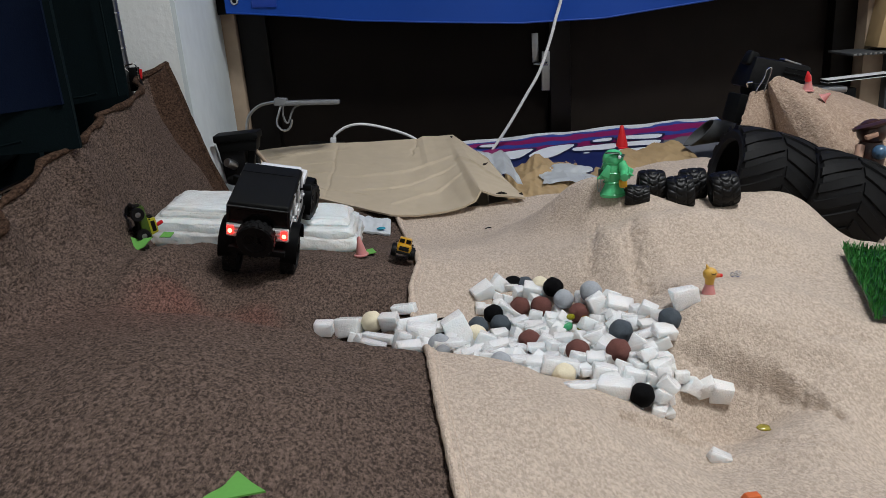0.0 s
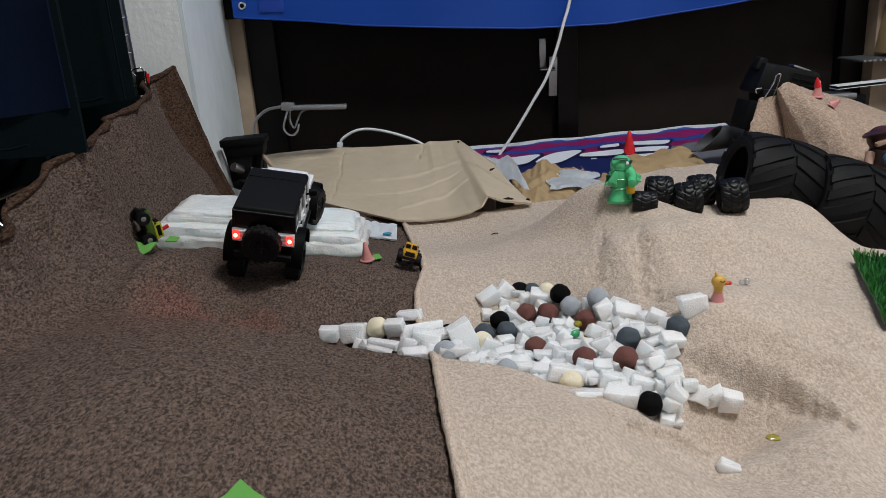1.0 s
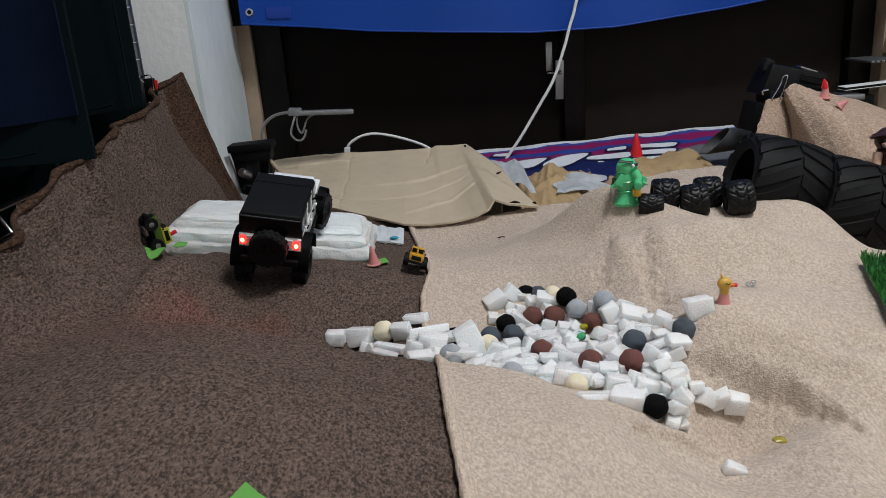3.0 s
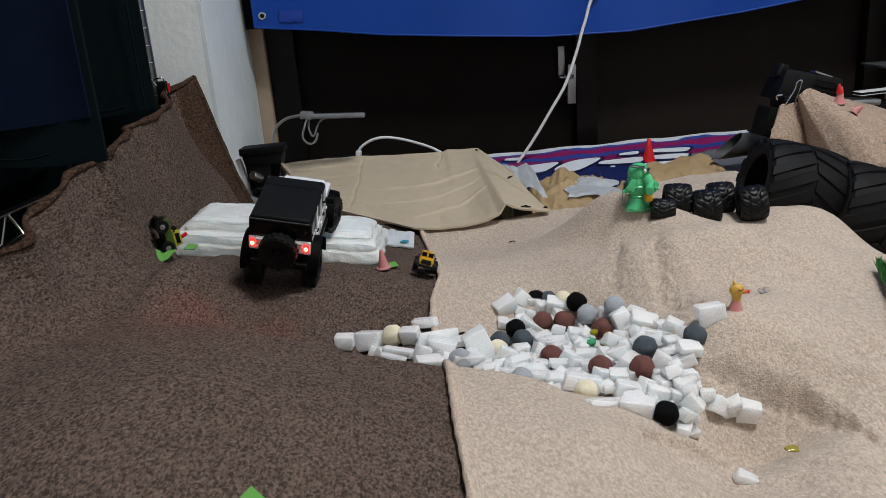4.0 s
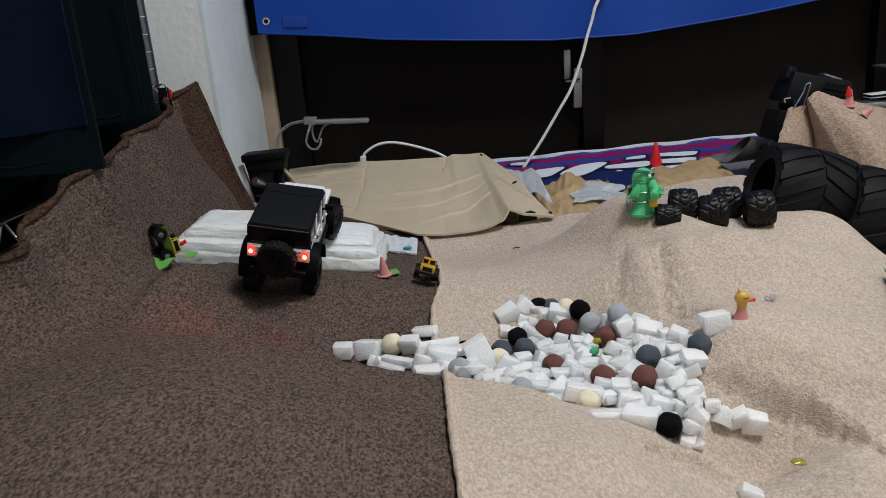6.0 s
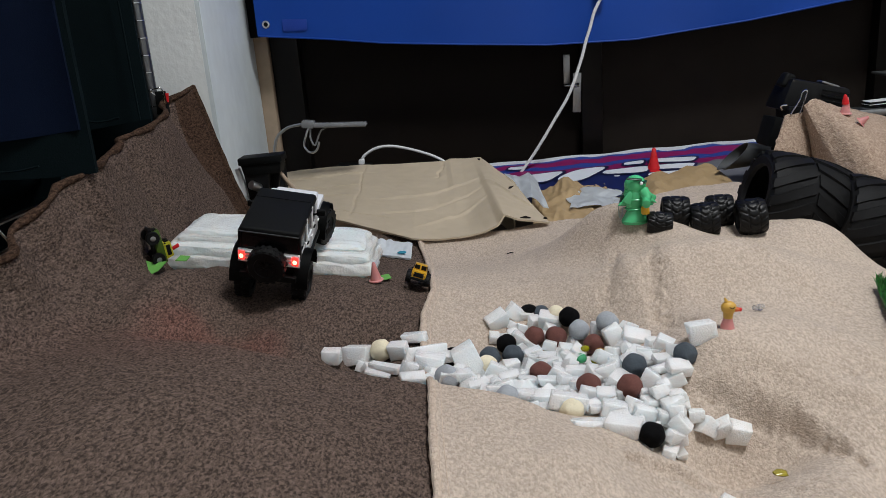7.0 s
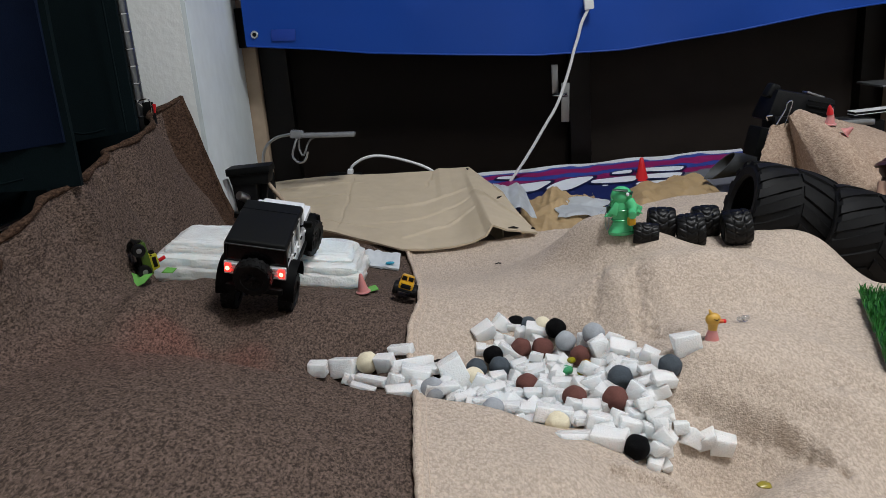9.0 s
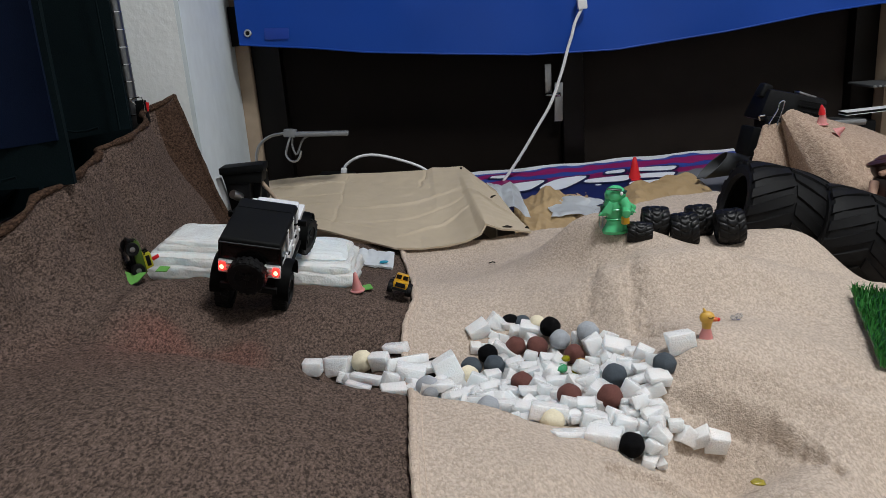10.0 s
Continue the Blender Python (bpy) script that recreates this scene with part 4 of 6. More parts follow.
for s in (-1, 1):
    for y, tilt in ((-0.024, 4), (0.020, 0), (0.056, 0), (0.086, -10)):
        part("pillar", box(0.004, 0.007, 0.040, pose(s * 0.0418, y, 0.084, tilt, -s * 2, 0), bevel=0.0012), WHITE_PAINT if 0 < y else MATT_BLACK, jeep)
    for y, ln in ((0.020, 0.040), (0.066, 0.042)):
        door = part("door", box(0.002, ln, 0.029, pose(s * (W / 2 + 0.0008), y + 0.012, 0.0535), bevel=0.0007), WHITE_PAINT, jeep)
        part("handle", box(0.003, 0.008, 0.0022, pose(s * (W / 2 + 0.0026), y + 0.000, 0.0645), bevel=0.0008), MATT_BLACK, door)
        part("hinge", box(0.0022, 0.006, 0.003, pose(s * (W / 2 + 0.0024), y + 0.030, 0.0575), bevel=0.0006), WHITE_PAINT, door)
    mirror = part("mirror", box(0.013, 0.005, 0.010, pose(s * 0.052, 0.076, 0.083, 0, 0, s * 8), bevel=0.0018), MATT_BLACK, jeep, "black door mirror")
    part("mirror_arm", tube([(s * 0.040, 0.078, 0.076), (s * 0.048, 0.077, 0.081)], 0.0016, 6), MATT_BLACK, mirror)
    for y in (0.0, AX):
        part("flare", flare(s * 0.0455, y, s), MATT_BLACK, jeep, "black fender flare")
    # tail lamp cluster
    cluster = part("lamp_housing", box(0.023, 0.005, 0.020, pose(s * 0.0320, -0.0285, 0.0635), bevel=0.0012), WHITE_PAINT, jeep)
    part("tail_lamp", box(0.0085, 0.0050, 0.0125, pose(s * 0.0375, -0.0320, 0.0650), bevel=0.0014), TAIL_ON, cluster, "lit red tail lamp")
    part("lamp_heart", ball(0.0032, pose(s * 0.0375, -0.0344, 0.0650), cuts=2, scale=(1, 0.4, 1.2)), TAIL_HOT, cluster, "glaring lamp centre")
    for z in (0.0710, 0.0650, 0.0590):
        part("lamp_bar", box(0.0105, 0.0040, 0.0036, pose(s * 0.0275, -0.0315, z), bevel=0.001), WHITE_PLASTIC, cluster)
    part("headlight", lathe([(0.0070, 0), (0.0075, 0.003), (0.005, 0.005)], 16, pose(s * 0.025, 0.1545, 0.057, -90, 0, 0)), HEAD_ON, jeep, "lit round headlight")
    part("step", box(0.003, 0.020, 0.003, pose(s * 0.046, 0.160, 0.046), bevel=0.001), MATT_BLACK, jeep)
part("grille", box(0.056, 0.004, 0.022, pose(0, 0.1535, 0.054), bevel=0.0015), BLACK_PLASTIC, jeep, "black slotted grille")
part("front_bumper", box(0.074, 0.010, 0.009, pose(0, 0.164, 0.037), bevel=0.002), MATT_BLACK, jeep)
part("rear_bumper", box(0.080, 0.010, 0.010, pose(0, -0.034, 0.036), bevel=0.002), MATT_BLACK, jeep)
part("rear_panel", box(0.0825, 0.003, 0.034, pose(0, -0.0262, 0.053), bevel=0.001), MATT_BLACK, jeep)
part("tailgate", box(0.044, 0.004, 0.030, pose(0, -0.0275, 0.0555), bevel=0.0012), MATT_BLACK, jeep)
part("rear_window", box(0.060, 0.002, 0.026, pose(0, -0.0262, 0.083, -2, 0, 0), bevel=0.001), DARK_GLASS, jeep)
part("rear_axle", tube([(-0.034, 0, 0.005), (0.034, 0, 0.010)], 0.005, 10), MATT_BLACK, jeep)
part("front_axle", tube([(-0.034, AX, 0.022), (0.034, AX, 0.028)], 0.005, 10), MATT_BLACK, jeep)
for x in (-0.022, 0.022):
    for y in (0.0, AX):
        part("shock_absorber", tube([(x, y + 0.006, 0.012 if y == 0 else 0.024), (x * 0.85, y + 0.014, 0.058)], 0.0034, 8), BLACK_PLASTIC, jeep)
for s in (-1, 1):
    wheel(jeep, pose(s * 0.0415, 0, 0.0075 + 0.003 * s, 0, 0, 90 - 90 * s), 0.0295, 0.021, BLACK_PLASTIC)
    wheel(jeep, pose(s * 0.0455, AX, 0.022 + 0.001 * s, 0, 0, 90 - 90 * s - 14), 0.0295, 0.021, BLACK_PLASTIC)
wheel(jeep, pose(0, -0.041, 0.0600, 0, 0, -90), 0.0270, 0.018, BLACK_PLASTIC).name = "spare_wheel"
for s in (-1, 1):
    tail_data = bpy.data.lights.new("tail_lamp_light", "SPOT")
    tail_data.energy, tail_data.color, tail_data.spot_size, tail_data.spot_blend, tail_data.shadow_soft_size = 0.26, (1.0, 0.03, 0.02), radians(70), 1.0, 0.004
    tail_light = new("tail_lamp_light", tail_data)
    tail_light.matrix_world = jeep.matrix_world @ look((s * 0.0375, -0.0390, 0.0650), (s * 0.037 - 0.05, -0.20, 0.030))


# ---- tyres ----
def big_tyre(label, at):
    """A large model tyre with chevron lugs, its axle along x, at the origin."""
    r, w = 0.079, 0.134
    ob = holder("chevron_tyre", label, "tyre", "large loose tyres", at=at)
    prof = [(r * 0.62, -w * 0.44), (r * 0.66, -w * 0.49), (r * 0.80, -w * 0.50), (r * 0.90, -w * 0.46), (r * 0.945, -w * 0.36), (r * 0.955, 0), (r * 0.945, w * 0.36), (r * 0.90, w * 0.46), (r * 0.80, w * 0.50), (r * 0.66, w * 0.49), (r * 0.62, w * 0.44), (r * 0.80, w * 0.36), (r * 0.86, 0), (r * 0.80, -w * 0.36)]
    part("carcass", ring_lathe(prof, 56, pose(0, 0, 0, 0, 90, 0)), RUBBER, ob)
    count = 16
    for side in (-1, 1):
        bm = bmesh.new()
        rows = []
        for j in range(7):
            t = j / 6
            a = -0.46 * t
            x = side * w * (0.015 + 0.475 * t)
            top = r * (1.0 - 0.075 * t**3)
            half = 0.150 - 0.022 * t
            rows.append([(x, rr * math.sin(a + d), rr * math.cos(a + d)) for rr, d in ((top * 0.92, -half), (top, -half * 0.75), (top, half * 0.75), (top * 0.92, half))])
        vs = [[bm.verts.new(p) for p in row] for row in rows]
        for p, q in zip(vs, vs[1:]):
            for i in range(3):
                bm.faces.new((p[i], p[i + 1], q[i + 1], q[i]))
        bm.faces.new(vs[0])
        bm.faces.new(vs[-1][::-1])
        bar = part("tread_bar", bm, RUBBER, ob)
        for k in range(count):
            one = bar if k == 0 else new("tread_bar", bar.data)
            one.parent = ob
            one.matrix_local = pose(0, 0, 0, -360 / count * (k + 0.25 * side), 0, 0)
    return ob


big_tyre("large black chevron-treaded rubber tyre without rim, upright on the towel", pose(0.541, 1.240, 0.029, 8, 17, -2))
big_tyre("large black chevron-treaded rubber tyre without rim, tipped on the slope", pose(0.648, 1.205, -0.010, 20, 20, -4))


def small_tyre(label, at, r=0.0245, w=0.030):
    """A low-profile model tyre: slanted grooves cut into a rounded tread."""
    ob = holder("road_tyre", label, "tyre", "row of small loose tyres", at=at)
    prof = [(r * 0.60, -w * 0.46), (r * 0.70, -w * 0.50), (r * 0.86, -w * 0.485)]
    tread = [(r * (1.0 - 0.09 * abs(t) ** 4), w * 0.46 * t) for t in np.linspace(-1, 1, 21)]
    prof += tread + [(r * 0.86, w * 0.485), (r * 0.70, w * 0.50), (r * 0.60, w * 0.46), (r * 0.80, w * 0.3), (r * 0.80, -w * 0.3)]
    seg = 126
    bm = ring_lathe(prof, seg)
    bm.verts.ensure_lookup_table()
    for j in range(len(tread)):
        for k in range(seg):
            slant = (k + abs(j - 10)) % 9
            if slant in (0, 1) or j in (6, 14):
                v = bm.verts[(j + 3) * seg + k]
                v.co.x *= 0.945
                v.co.y *= 0.945
    bmesh.ops.transform(bm, matrix=pose(0, 0, 0, 0, 90, 0), verts=bm.verts)
    part("carcass", bm, RUBBER_NEW, ob)
    part("bead", ring_lathe([(r * 0.56, -w * 0.47), (r * 0.61, -w * 0.50), (r * 0.62, -w * 0.46)], 40, pose(0, 0, 0, 0, 90, 0)), RUBBER_NEW, ob)
    return ob


for label, m, k in (
    ("small glossy black rubber tyre lying low beside the green figurine", pose(0.2975, 1.106, 0.049, 0, 4, -10), 0.66),
    ("small glossy black rubber tyre standing in a row", pose(0.328, 1.140, 0.054, 0, 2, -8), 0.98),
    ("small glossy black rubber tyre leaning on its neighbour", pose(0.3665, 1.121, 0.046, 10, -4, -10), 1.0),
    ("small glossy black rubber tyre standing in a row", pose(0.404, 1.175, 0.043, 0, -2, -8), 1.0),
    ("small glossy black rubber tyre beside the large tyres", pose(0.434, 1.124, 0.045, 0, -6, -6), 1.06),
):
    small_tyre(label, m, 0.0255 * k, 0.040 * (1 if k > 0.9 else 0.9))


# ---- toys ----
def cone(name, material, label, at, h=0.028, r=0.0105, group="toy cones"):
    prof = [(r, 0), (r, h * 0.05), (r * 0.78, h * 0.09), (r * 0.62, h * 0.30), (r * 0.40, h * 0.65), (r * 0.22, h * 0.96), (r * 0.10, h)]
    return thing(name, lathe(prof, 24), material, label, "toy cone", group, at=at)


cone("toy_cone", PINK, "small pink vinyl traffic cone beside the foam stack", pose(-0.114, 1.046, ground(-0.114, 1.046) + 0.001, 3, -3, 0))
cone("toy_cone", RED, "red traffic cone toy standing on the printed banner", pose(0.459, 1.850, -0.030), 0.056, 0.0195)
cone("toy_cone", PINK, "small pink vinyl cone with red tip on the draped towel", pose(0.7195, 1.4680, 0.1335, 4, 2, 0), 0.031, 0.0120)
thing("toy_cone_tip", lathe([(0.0062, 0), (0.0055, 0.006), (0.0025, 0.016), (0.001, 0.018)], 16), RED, "red tip cap stuck on a pink cone", "toy cone", "toy cones", at=pose(0.7185, 1.4665, 0.1525, 8, -10, 0))
cone("toy_cone", PINK, "small pink vinyl cone lying on the draped towel", pose(0.728, 1.4260, 0.1230, 48, 26, 40), 0.016, 0.0105)


def puppet():
    """Duck finger puppet: one plain shape in pink and yellow."""
    bm = bmesh.new()
    join(bm, lathe([(0.0098, 0), (0.0105, 0.0015), (0.0092, 0.003), (0.0075, 0.012), (0.0055, 0.019), (0.0050, 0.022)], 24), index=0)
    join(bm, lathe([(0.0050, 0.020), (0.0056, 0.025), (0.0062, 0.030)], 20), index=1)
    join(bm, ball(0.0085, pose(0, 0, 0.034), cuts=3, scale=(1.05, 0.9, 0.95)), index=1)
    join(bm, ball(0.0045, pose(0.0078, -0.003, 0.0325), cuts=2, scale=(1.2, 0.8, 0.6)), index=2)
    join(bm, ball(0.0028, pose(0.0118, -0.004, 0.0325), cuts=2, scale=(0.9, 0.8, 0.9)), index=3)
    join(bm, tube(smooth_line([(-0.002, -0.0078, 0.037), (0.0015, -0.0082, 0.0355), (0.004, -0.0076, 0.0372)], 4), 0.0005, 6), index=4)
    join(bm, tube([(-0.003, 0, 0.041), (-0.005, 0.001, 0.046)], [0.0025, 0.0008], 8), index=1)
    return bm


thing("finger_puppet", puppet(), [PINK, YELLOW, ORANGE, RED, BLACK_PLASTIC], "yellow and pink vinyl bird finger puppet standing on the towel", "toy", at=pose(0.300, 0.807, ground(0.300, 0.807) - 0.001, 0, 2, 4) @ Matrix.Scale(0.93, 4))


def figurine():
    """Stout green figure toy: one plain shape."""
    bm = bmesh.new()
    join(bm, lathe([(0.021, 0), (0.022, 0.004), (0.019, 0.008), (0.015, 0.014), (0.0125, 0.019), (0.0145, 0.021), (0.0140, 0.023)], 24, pose(0, 0, 0) @ Matrix.Diagonal((1, 0.8, 1, 1))), index=0)
    join(bm, lathe([(0.0130, 0.022), (0.0165, 0.032), (0.0180, 0.042), (0.0150, 0.050)], 20, Matrix.Diagonal((1, 0.85, 1, 1))), index=0)
    join(bm, ball(0.0165, pose(0.002, 0, 0.055), cuts=3, scale=(1.05, 0.95, 0.85)), index=0)
    join(bm, box(0.020, 0.012, 0.0030, pose(0.009, -0.008, 0.0600, 0, 0, -20), bevel=0.001), index=1)
    join(bm, ball(0.0028, pose(0.010, -0.0165, 0.0595), cuts=2), index=4)
    join(bm, tube([(0.013, -0.010, 0.048), (0.018, -0.016, 0.040), (0.015, -0.022, 0.034)], [0.0085, 0.0075, 0.0060], 12), index=0)
    join(bm, lathe([(0.0058, 0), (0.0070, 0.004), (0.0065, 0.011), (0.0042, 0.012)], 14, pose(0.0155, -0.021, 0.036, 110, 20, 0)), index=0)
    join(bm, box(0.012, 0.010, 0.012, pose(0.014, -0.018, 0.021, 0, 0, 20), bevel=0.003), index=2)
    join(bm, box(0.018, 0.006, 0.016, pose(0.024, -0.002, 0.034, 0, 30, 0), bevel=0.003), index=0)
    join(bm, box(0.016, 0.007, 0.018, pose(-0.011, -0.013, 0.040, 0, 25, 0), bevel=0.002, taper=(0.4, 0.8)), index=0)
    join(bm, box(0.010, 0.008, 0.012, pose(-0.018, -0.002, 0.036), bevel=0.002), index=1)
    for r, z, x in ((0.0205, 0.0045, 0), (0.0150, 0.0215, 0), (0.0172, 0.036, 0), (0.0158, 0.0505, 0.001)):
        join(bm, ring_lathe([(r, -0.0010), (r + 0.0012, 0), (r, 0.0010)], 24, pose(x, 0, z) @ Matrix.Diagonal((1, 0.88, 1, 1))), index=0)
    for x, z, turn in ((-0.017, 0.032, 100), (0.022, 0.034, -110)):
        join(bm, lathe([(0.0050, 0), (0.0030, 0.006), (0.0004, 0.013)], 8, pose(x, -0.008, z, 30, -turn, 0)), index=0)
    join(bm, ring_lathe([(0.0078, -0.001), (0.0090, 0), (0.0078, 0.001)], 16, pose(0.0175, -0.016, 0.0405, 60, 25, 0)), index=0)
    join(bm, box(0.024, 0.004, 0.002, pose(-0.001, -0.015, 0.066, 30, 8, 0), bevel=0.0006), index=1)
    join(bm, ring_lathe([(0.0130, -0.0008), (0.0142, 0), (0.0130, 0.0008)], 28, pose(-0.0225, 0.001, 0.021, 90, 0, 70)), index=3)
    for k in range(7):
        join(bm, ring_lathe([(0.0018, -0.0005), (0.0026, 0), (0.0018, 0.0005)], 10, pose(-0.020 + 0.0018 * k, -0.002, 0.038 + 0.0037 * k, 90 * (k % 2), 20, 60)), index=3)
    return bm


thing("figurine", figurine(), [FIG_GREEN, FIG_DARK, TOY_YELLOW, STEEL, WHITE_PLASTIC], "green plastic figurine with a key ring, standing on the towel", "figurine", at=pose(0.266, 1.124, ground(0.266, 1.124) - 0.003, 0, -2, -4) @ Matrix.Diagonal((0.90, 0.95, 1.03, 1)))


def toy_truck(label, at, body_material, trim_material, group, cab_material=None, dark=BLACK_PLASTIC):
    """A thumb-sized off-roader: x across, y ahead."""
    ob = holder("toy_truck", label, "toy car", group, at=at)
    part("body", box(0.019, 0.038, 0.009, pose(0, 0, 0.0125), bevel=0.0015), body_material, ob)
    cab = part("cab", box(0.0175, 0.020, 0.009, pose(0, -0.006, 0.0210), bevel=0.0015, taper=(0.88, 0.82)), cab_material or body_material, ob)
    for x in (-0.0042, 0.0042):
        part("windscreen", box(0.0065, 0.001, 0.0055, pose(x, 0.0040, 0.0212, -11, 0, 0), bevel=0.0004), dark, cab)
        part("headlight", box(0.003, 0.0012, 0.002, pose(x * 1.7, 0.0194, 0.0135), bevel=0.0004), body_material, ob)
        part("side_window", box(0.001, 0.012, 0.0045, pose(x * 2.0, -0.006, 0.0212), bevel=0.0004), dark, cab)
    part("grille", box(0.013, 0.0016, 0.0055, pose(0, 0.0192, 0.0125), bevel=0.0005), dark, ob)
    part("bumper", box(0.020, 0.004, 0.0035, pose(0, 0.0205, 0.0070), bevel=0.001), trim_material, ob)
    part("chassis", box(0.014, 0.036, 0.004, pose(0, 0, 0.0070), bevel=0.001), dark, ob)
    for s in (-1, 1):
        part("mirror", box(0.002, 0.0015, 0.002, pose(s * 0.0105, 0.003, 0.0185), bevel=0.0004), dark, ob)
        for y in (-0.0125, 0.0125):
            w = part("wheel", ring_lathe([(0.003, -0.0035), (0.0068, -0.0035), (0.0075, -0.0020), (0.0075, 0.0020), (0.0068, 0.0035), (0.003, 0.0035)], 20, pose(s * 0.0118, y, 0.0075, 0, 90, 0)), RUBBER, ob)
            part("hub", lathe([(0.0034, -0.0030), (0.0036, 0.0), (0.0030, 0.0030), (0.001, 0.0033)], 12, pose(s * 0.0118, y, 0.0075, 0, 90 * s, 0)), STEEL, w)
    return ob


toy_truck("yellow die-cast toy off-roader with black wheels at the towel's hem", pose(-0.058, 1.056, ground(-0.058, 1.056) + 0.002, 14, -19, 178) @ Matrix.Scale(1.12, 4), TOY_YELLOW, BLACK_PLASTIC, "toy trucks")
toy_truck("green and yellow toy truck standing on its tail against the foam", pose(-0.409, 0.990, 0.090, 0, -6, 34) @ Matrix(((0, 0, 1, 0), (1, 0, 0, 0), (0, 1, 0, 0), (0, 0, 0, 1))) @ Matrix.Scale(1.2, 4), TOY_GREEN, BLACK_PLASTIC, "toy trucks", TOY_LIME)


# green paper leaves
def leaf(points, thick, at):
    """A flat piece of paper cut to a rough outline, slightly curled."""
    bm = bmesh.new()
    vs = [bm.verts.new((x, y, 9.0 * (x * x - 0.0006))) for x, y in points]
    bm.faces.new(vs)
    bmesh.ops.triangulate(bm, faces=bm.faces[:])
    bmesh.ops.solidify(bm, geom=bm.faces[:], thickness=thick)
    return thing("paper_leaf", bm, FELT_GREEN, "bright green cut paper lying on the brown towel", "paper", "green paper leaves", at=at)


leaf([(-0.024, -0.026), (0.024, -0.025), (0.012, -0.008), (0.001, 0.008), (-0.004, 0.007), (-0.013, -0.008)], 0.0012, pose(-0.144, 0.428, ground(-0.144, 0.428) + 0.004, 3, -4, 4))
leaf([(-0.026, 0.012), (-0.012, 0.000), (0.006, -0.012), (0.016, -0.002), (0.018, 0.016), (0.0, 0.012)], 0.0012, pose(-0.402, 0.968, 0.073, 24, 8, -12))
leaf([(-0.007, -0.005), (0.008, -0.003), (0.010, 0.008), (-0.004, 0.008)], 0.0012, pose(-0.381, 1.030, 0.066, 20, 10, 0))
leaf([(-0.012, -0.010), (0.010, -0.008), (0.012, 0.012), (-0.010, 0.010)], 0.0012, pose(-0.107, 1.070, ground(-0.107, 1.070) + 0.005, 0, 0, 25))
thing("red_scrap", box(0.010, 0.006, 0.003, bevel=0.001), RED, "small red plastic scrap tucked beside the foam", "scrap", at=pose(-0.386, 1.030, 0.080, 20, -25, 20))

# bits in and round the pile
for x, y, z, r, color, word in ((0.148, 0.868, -0.046, 0.0075, FIG_GREEN, "green"), (0.166, 0.864, -0.047, 0.006, TOY_LIME, "yellow-green"), (0.156, 0.882, -0.040, 0.005, TOY_LIME, "yellow-green"), (0.172, 0.874, -0.042, 0.006, TOY_YELLOW, "yellow")):
    thing("glass_bead", ball(r, cuts=2, rough=0.2, scale=(1.1, 1, 0.8), seed=r * 900), mat(f"{word}_glass", color.node_tree.nodes["Vector Math"].inputs[0].default_value[:], 0.1, bump=0, Transmission_Weight=0.5), f"{word} glass bead half buried in the pile", "bead", "beads", at=pose(x, y, z))
BEAD_CLEAR = mat("clear_glass", (0.8, 0.82, 0.84), 0.05, bump=0, Transmission_Weight=0.9)
for x, y, r in ((0.358, 0.870, 0.0042), (0.366, 0.884, 0.0030), (0.351, 0.868, 0.0030)):
    thing("glass_bead", ball(r, cuts=2), BEAD_CLEAR, "clear glass bead lying on the towel", "bead", "beads", at=pose(x, y, ground(x, y) + r + 0.004))
BEAD_AMBER = mat("amber_glass", (0.50, 0.42, 0.06), 0.15, bump=0, Transmission_Weight=0.5)
thing("amber_bead", ball(0.0052, cuts=2, rough=0.4, scale=(1.4, 1, 0.4)), BEAD_AMBER, "flat amber glass chip lying on the towel", "bead", at=pose(0.300, 0.645, ground(0.300, 0.645) + 0.007))
for x, y in ((0.081, 1.308),):
    thing("lint", tube([(0, 0, 0), (0.007, 0.003, 0.001), (0.011, -0.001, 0.001)], 0.0011, 6), MATT_BLACK, "tiny dark scrap of lint on the towel", "lint", at=pose(x, y, ground(x, y) + 0.005))

thing("orange_scrap", box(0.016, 0.010, 0.006, bevel=0.0015, taper=(0.7, 0.7)), ORANGE, "small orange plastic scrap lying on the towel", "scrap", at=pose(0.229, 0.504, ground(0.229, 0.504) + 0.006, 0, 4, 10))

# strip of artificial grass
EDGE_A, EDGE_B = Vector((0.532, 0.955, 0)), Vector((0.472, 0.772, 0))


def grass_place(u, v):
    p = EDGE_A.lerp(EDGE_B, v) + Vector((0.27, -0.06, 0)) * u
    return p.x, p.y, ground(p.x, p.y) + 0.010 + 0.0010 * rough(p.x, p.y, 50, 2)


grass = thing("grass_mat", sheet(grass_place, 24, 20, 0.003), FIG_DARK, "strip of bright green artificial grass on the towel", "grass mat")
bm = bmesh.new()
rnd = random.Random(3)
for k in range(6500):
    u, v = rnd.random() ** 1.2, rnd.uniform(-0.02, 1.02)
    x, y, z = grass_place(u, v)
    a, ln, lean = rnd.uniform(0, 6.28), rnd.uniform(0.010, 0.018), rnd.uniform(0.1, 0.75)
    side = Vector((math.cos(a), math.sin(a), 0)) * 0.0007
    tip = Vector((math.cos(a + 1.3), math.sin(a + 1.3), 0)) * ln * lean
    p = Vector((x, y, z - 0.001))
    vs = [bm.verts.new(q) for q in (p - side, p + side, p + tip * 0.45 + Vector((0, 0, ln * 0.6)) + side * 0.8, p + tip + Vector((0, 0, ln * (1 - lean * 0.35))), p + tip * 0.45 + Vector((0, 0, ln * 0.6)) - side * 0.8)]
    bm.faces.new(vs)
tagged(part("turf", bm, GRASS, grass), kind="stuff")


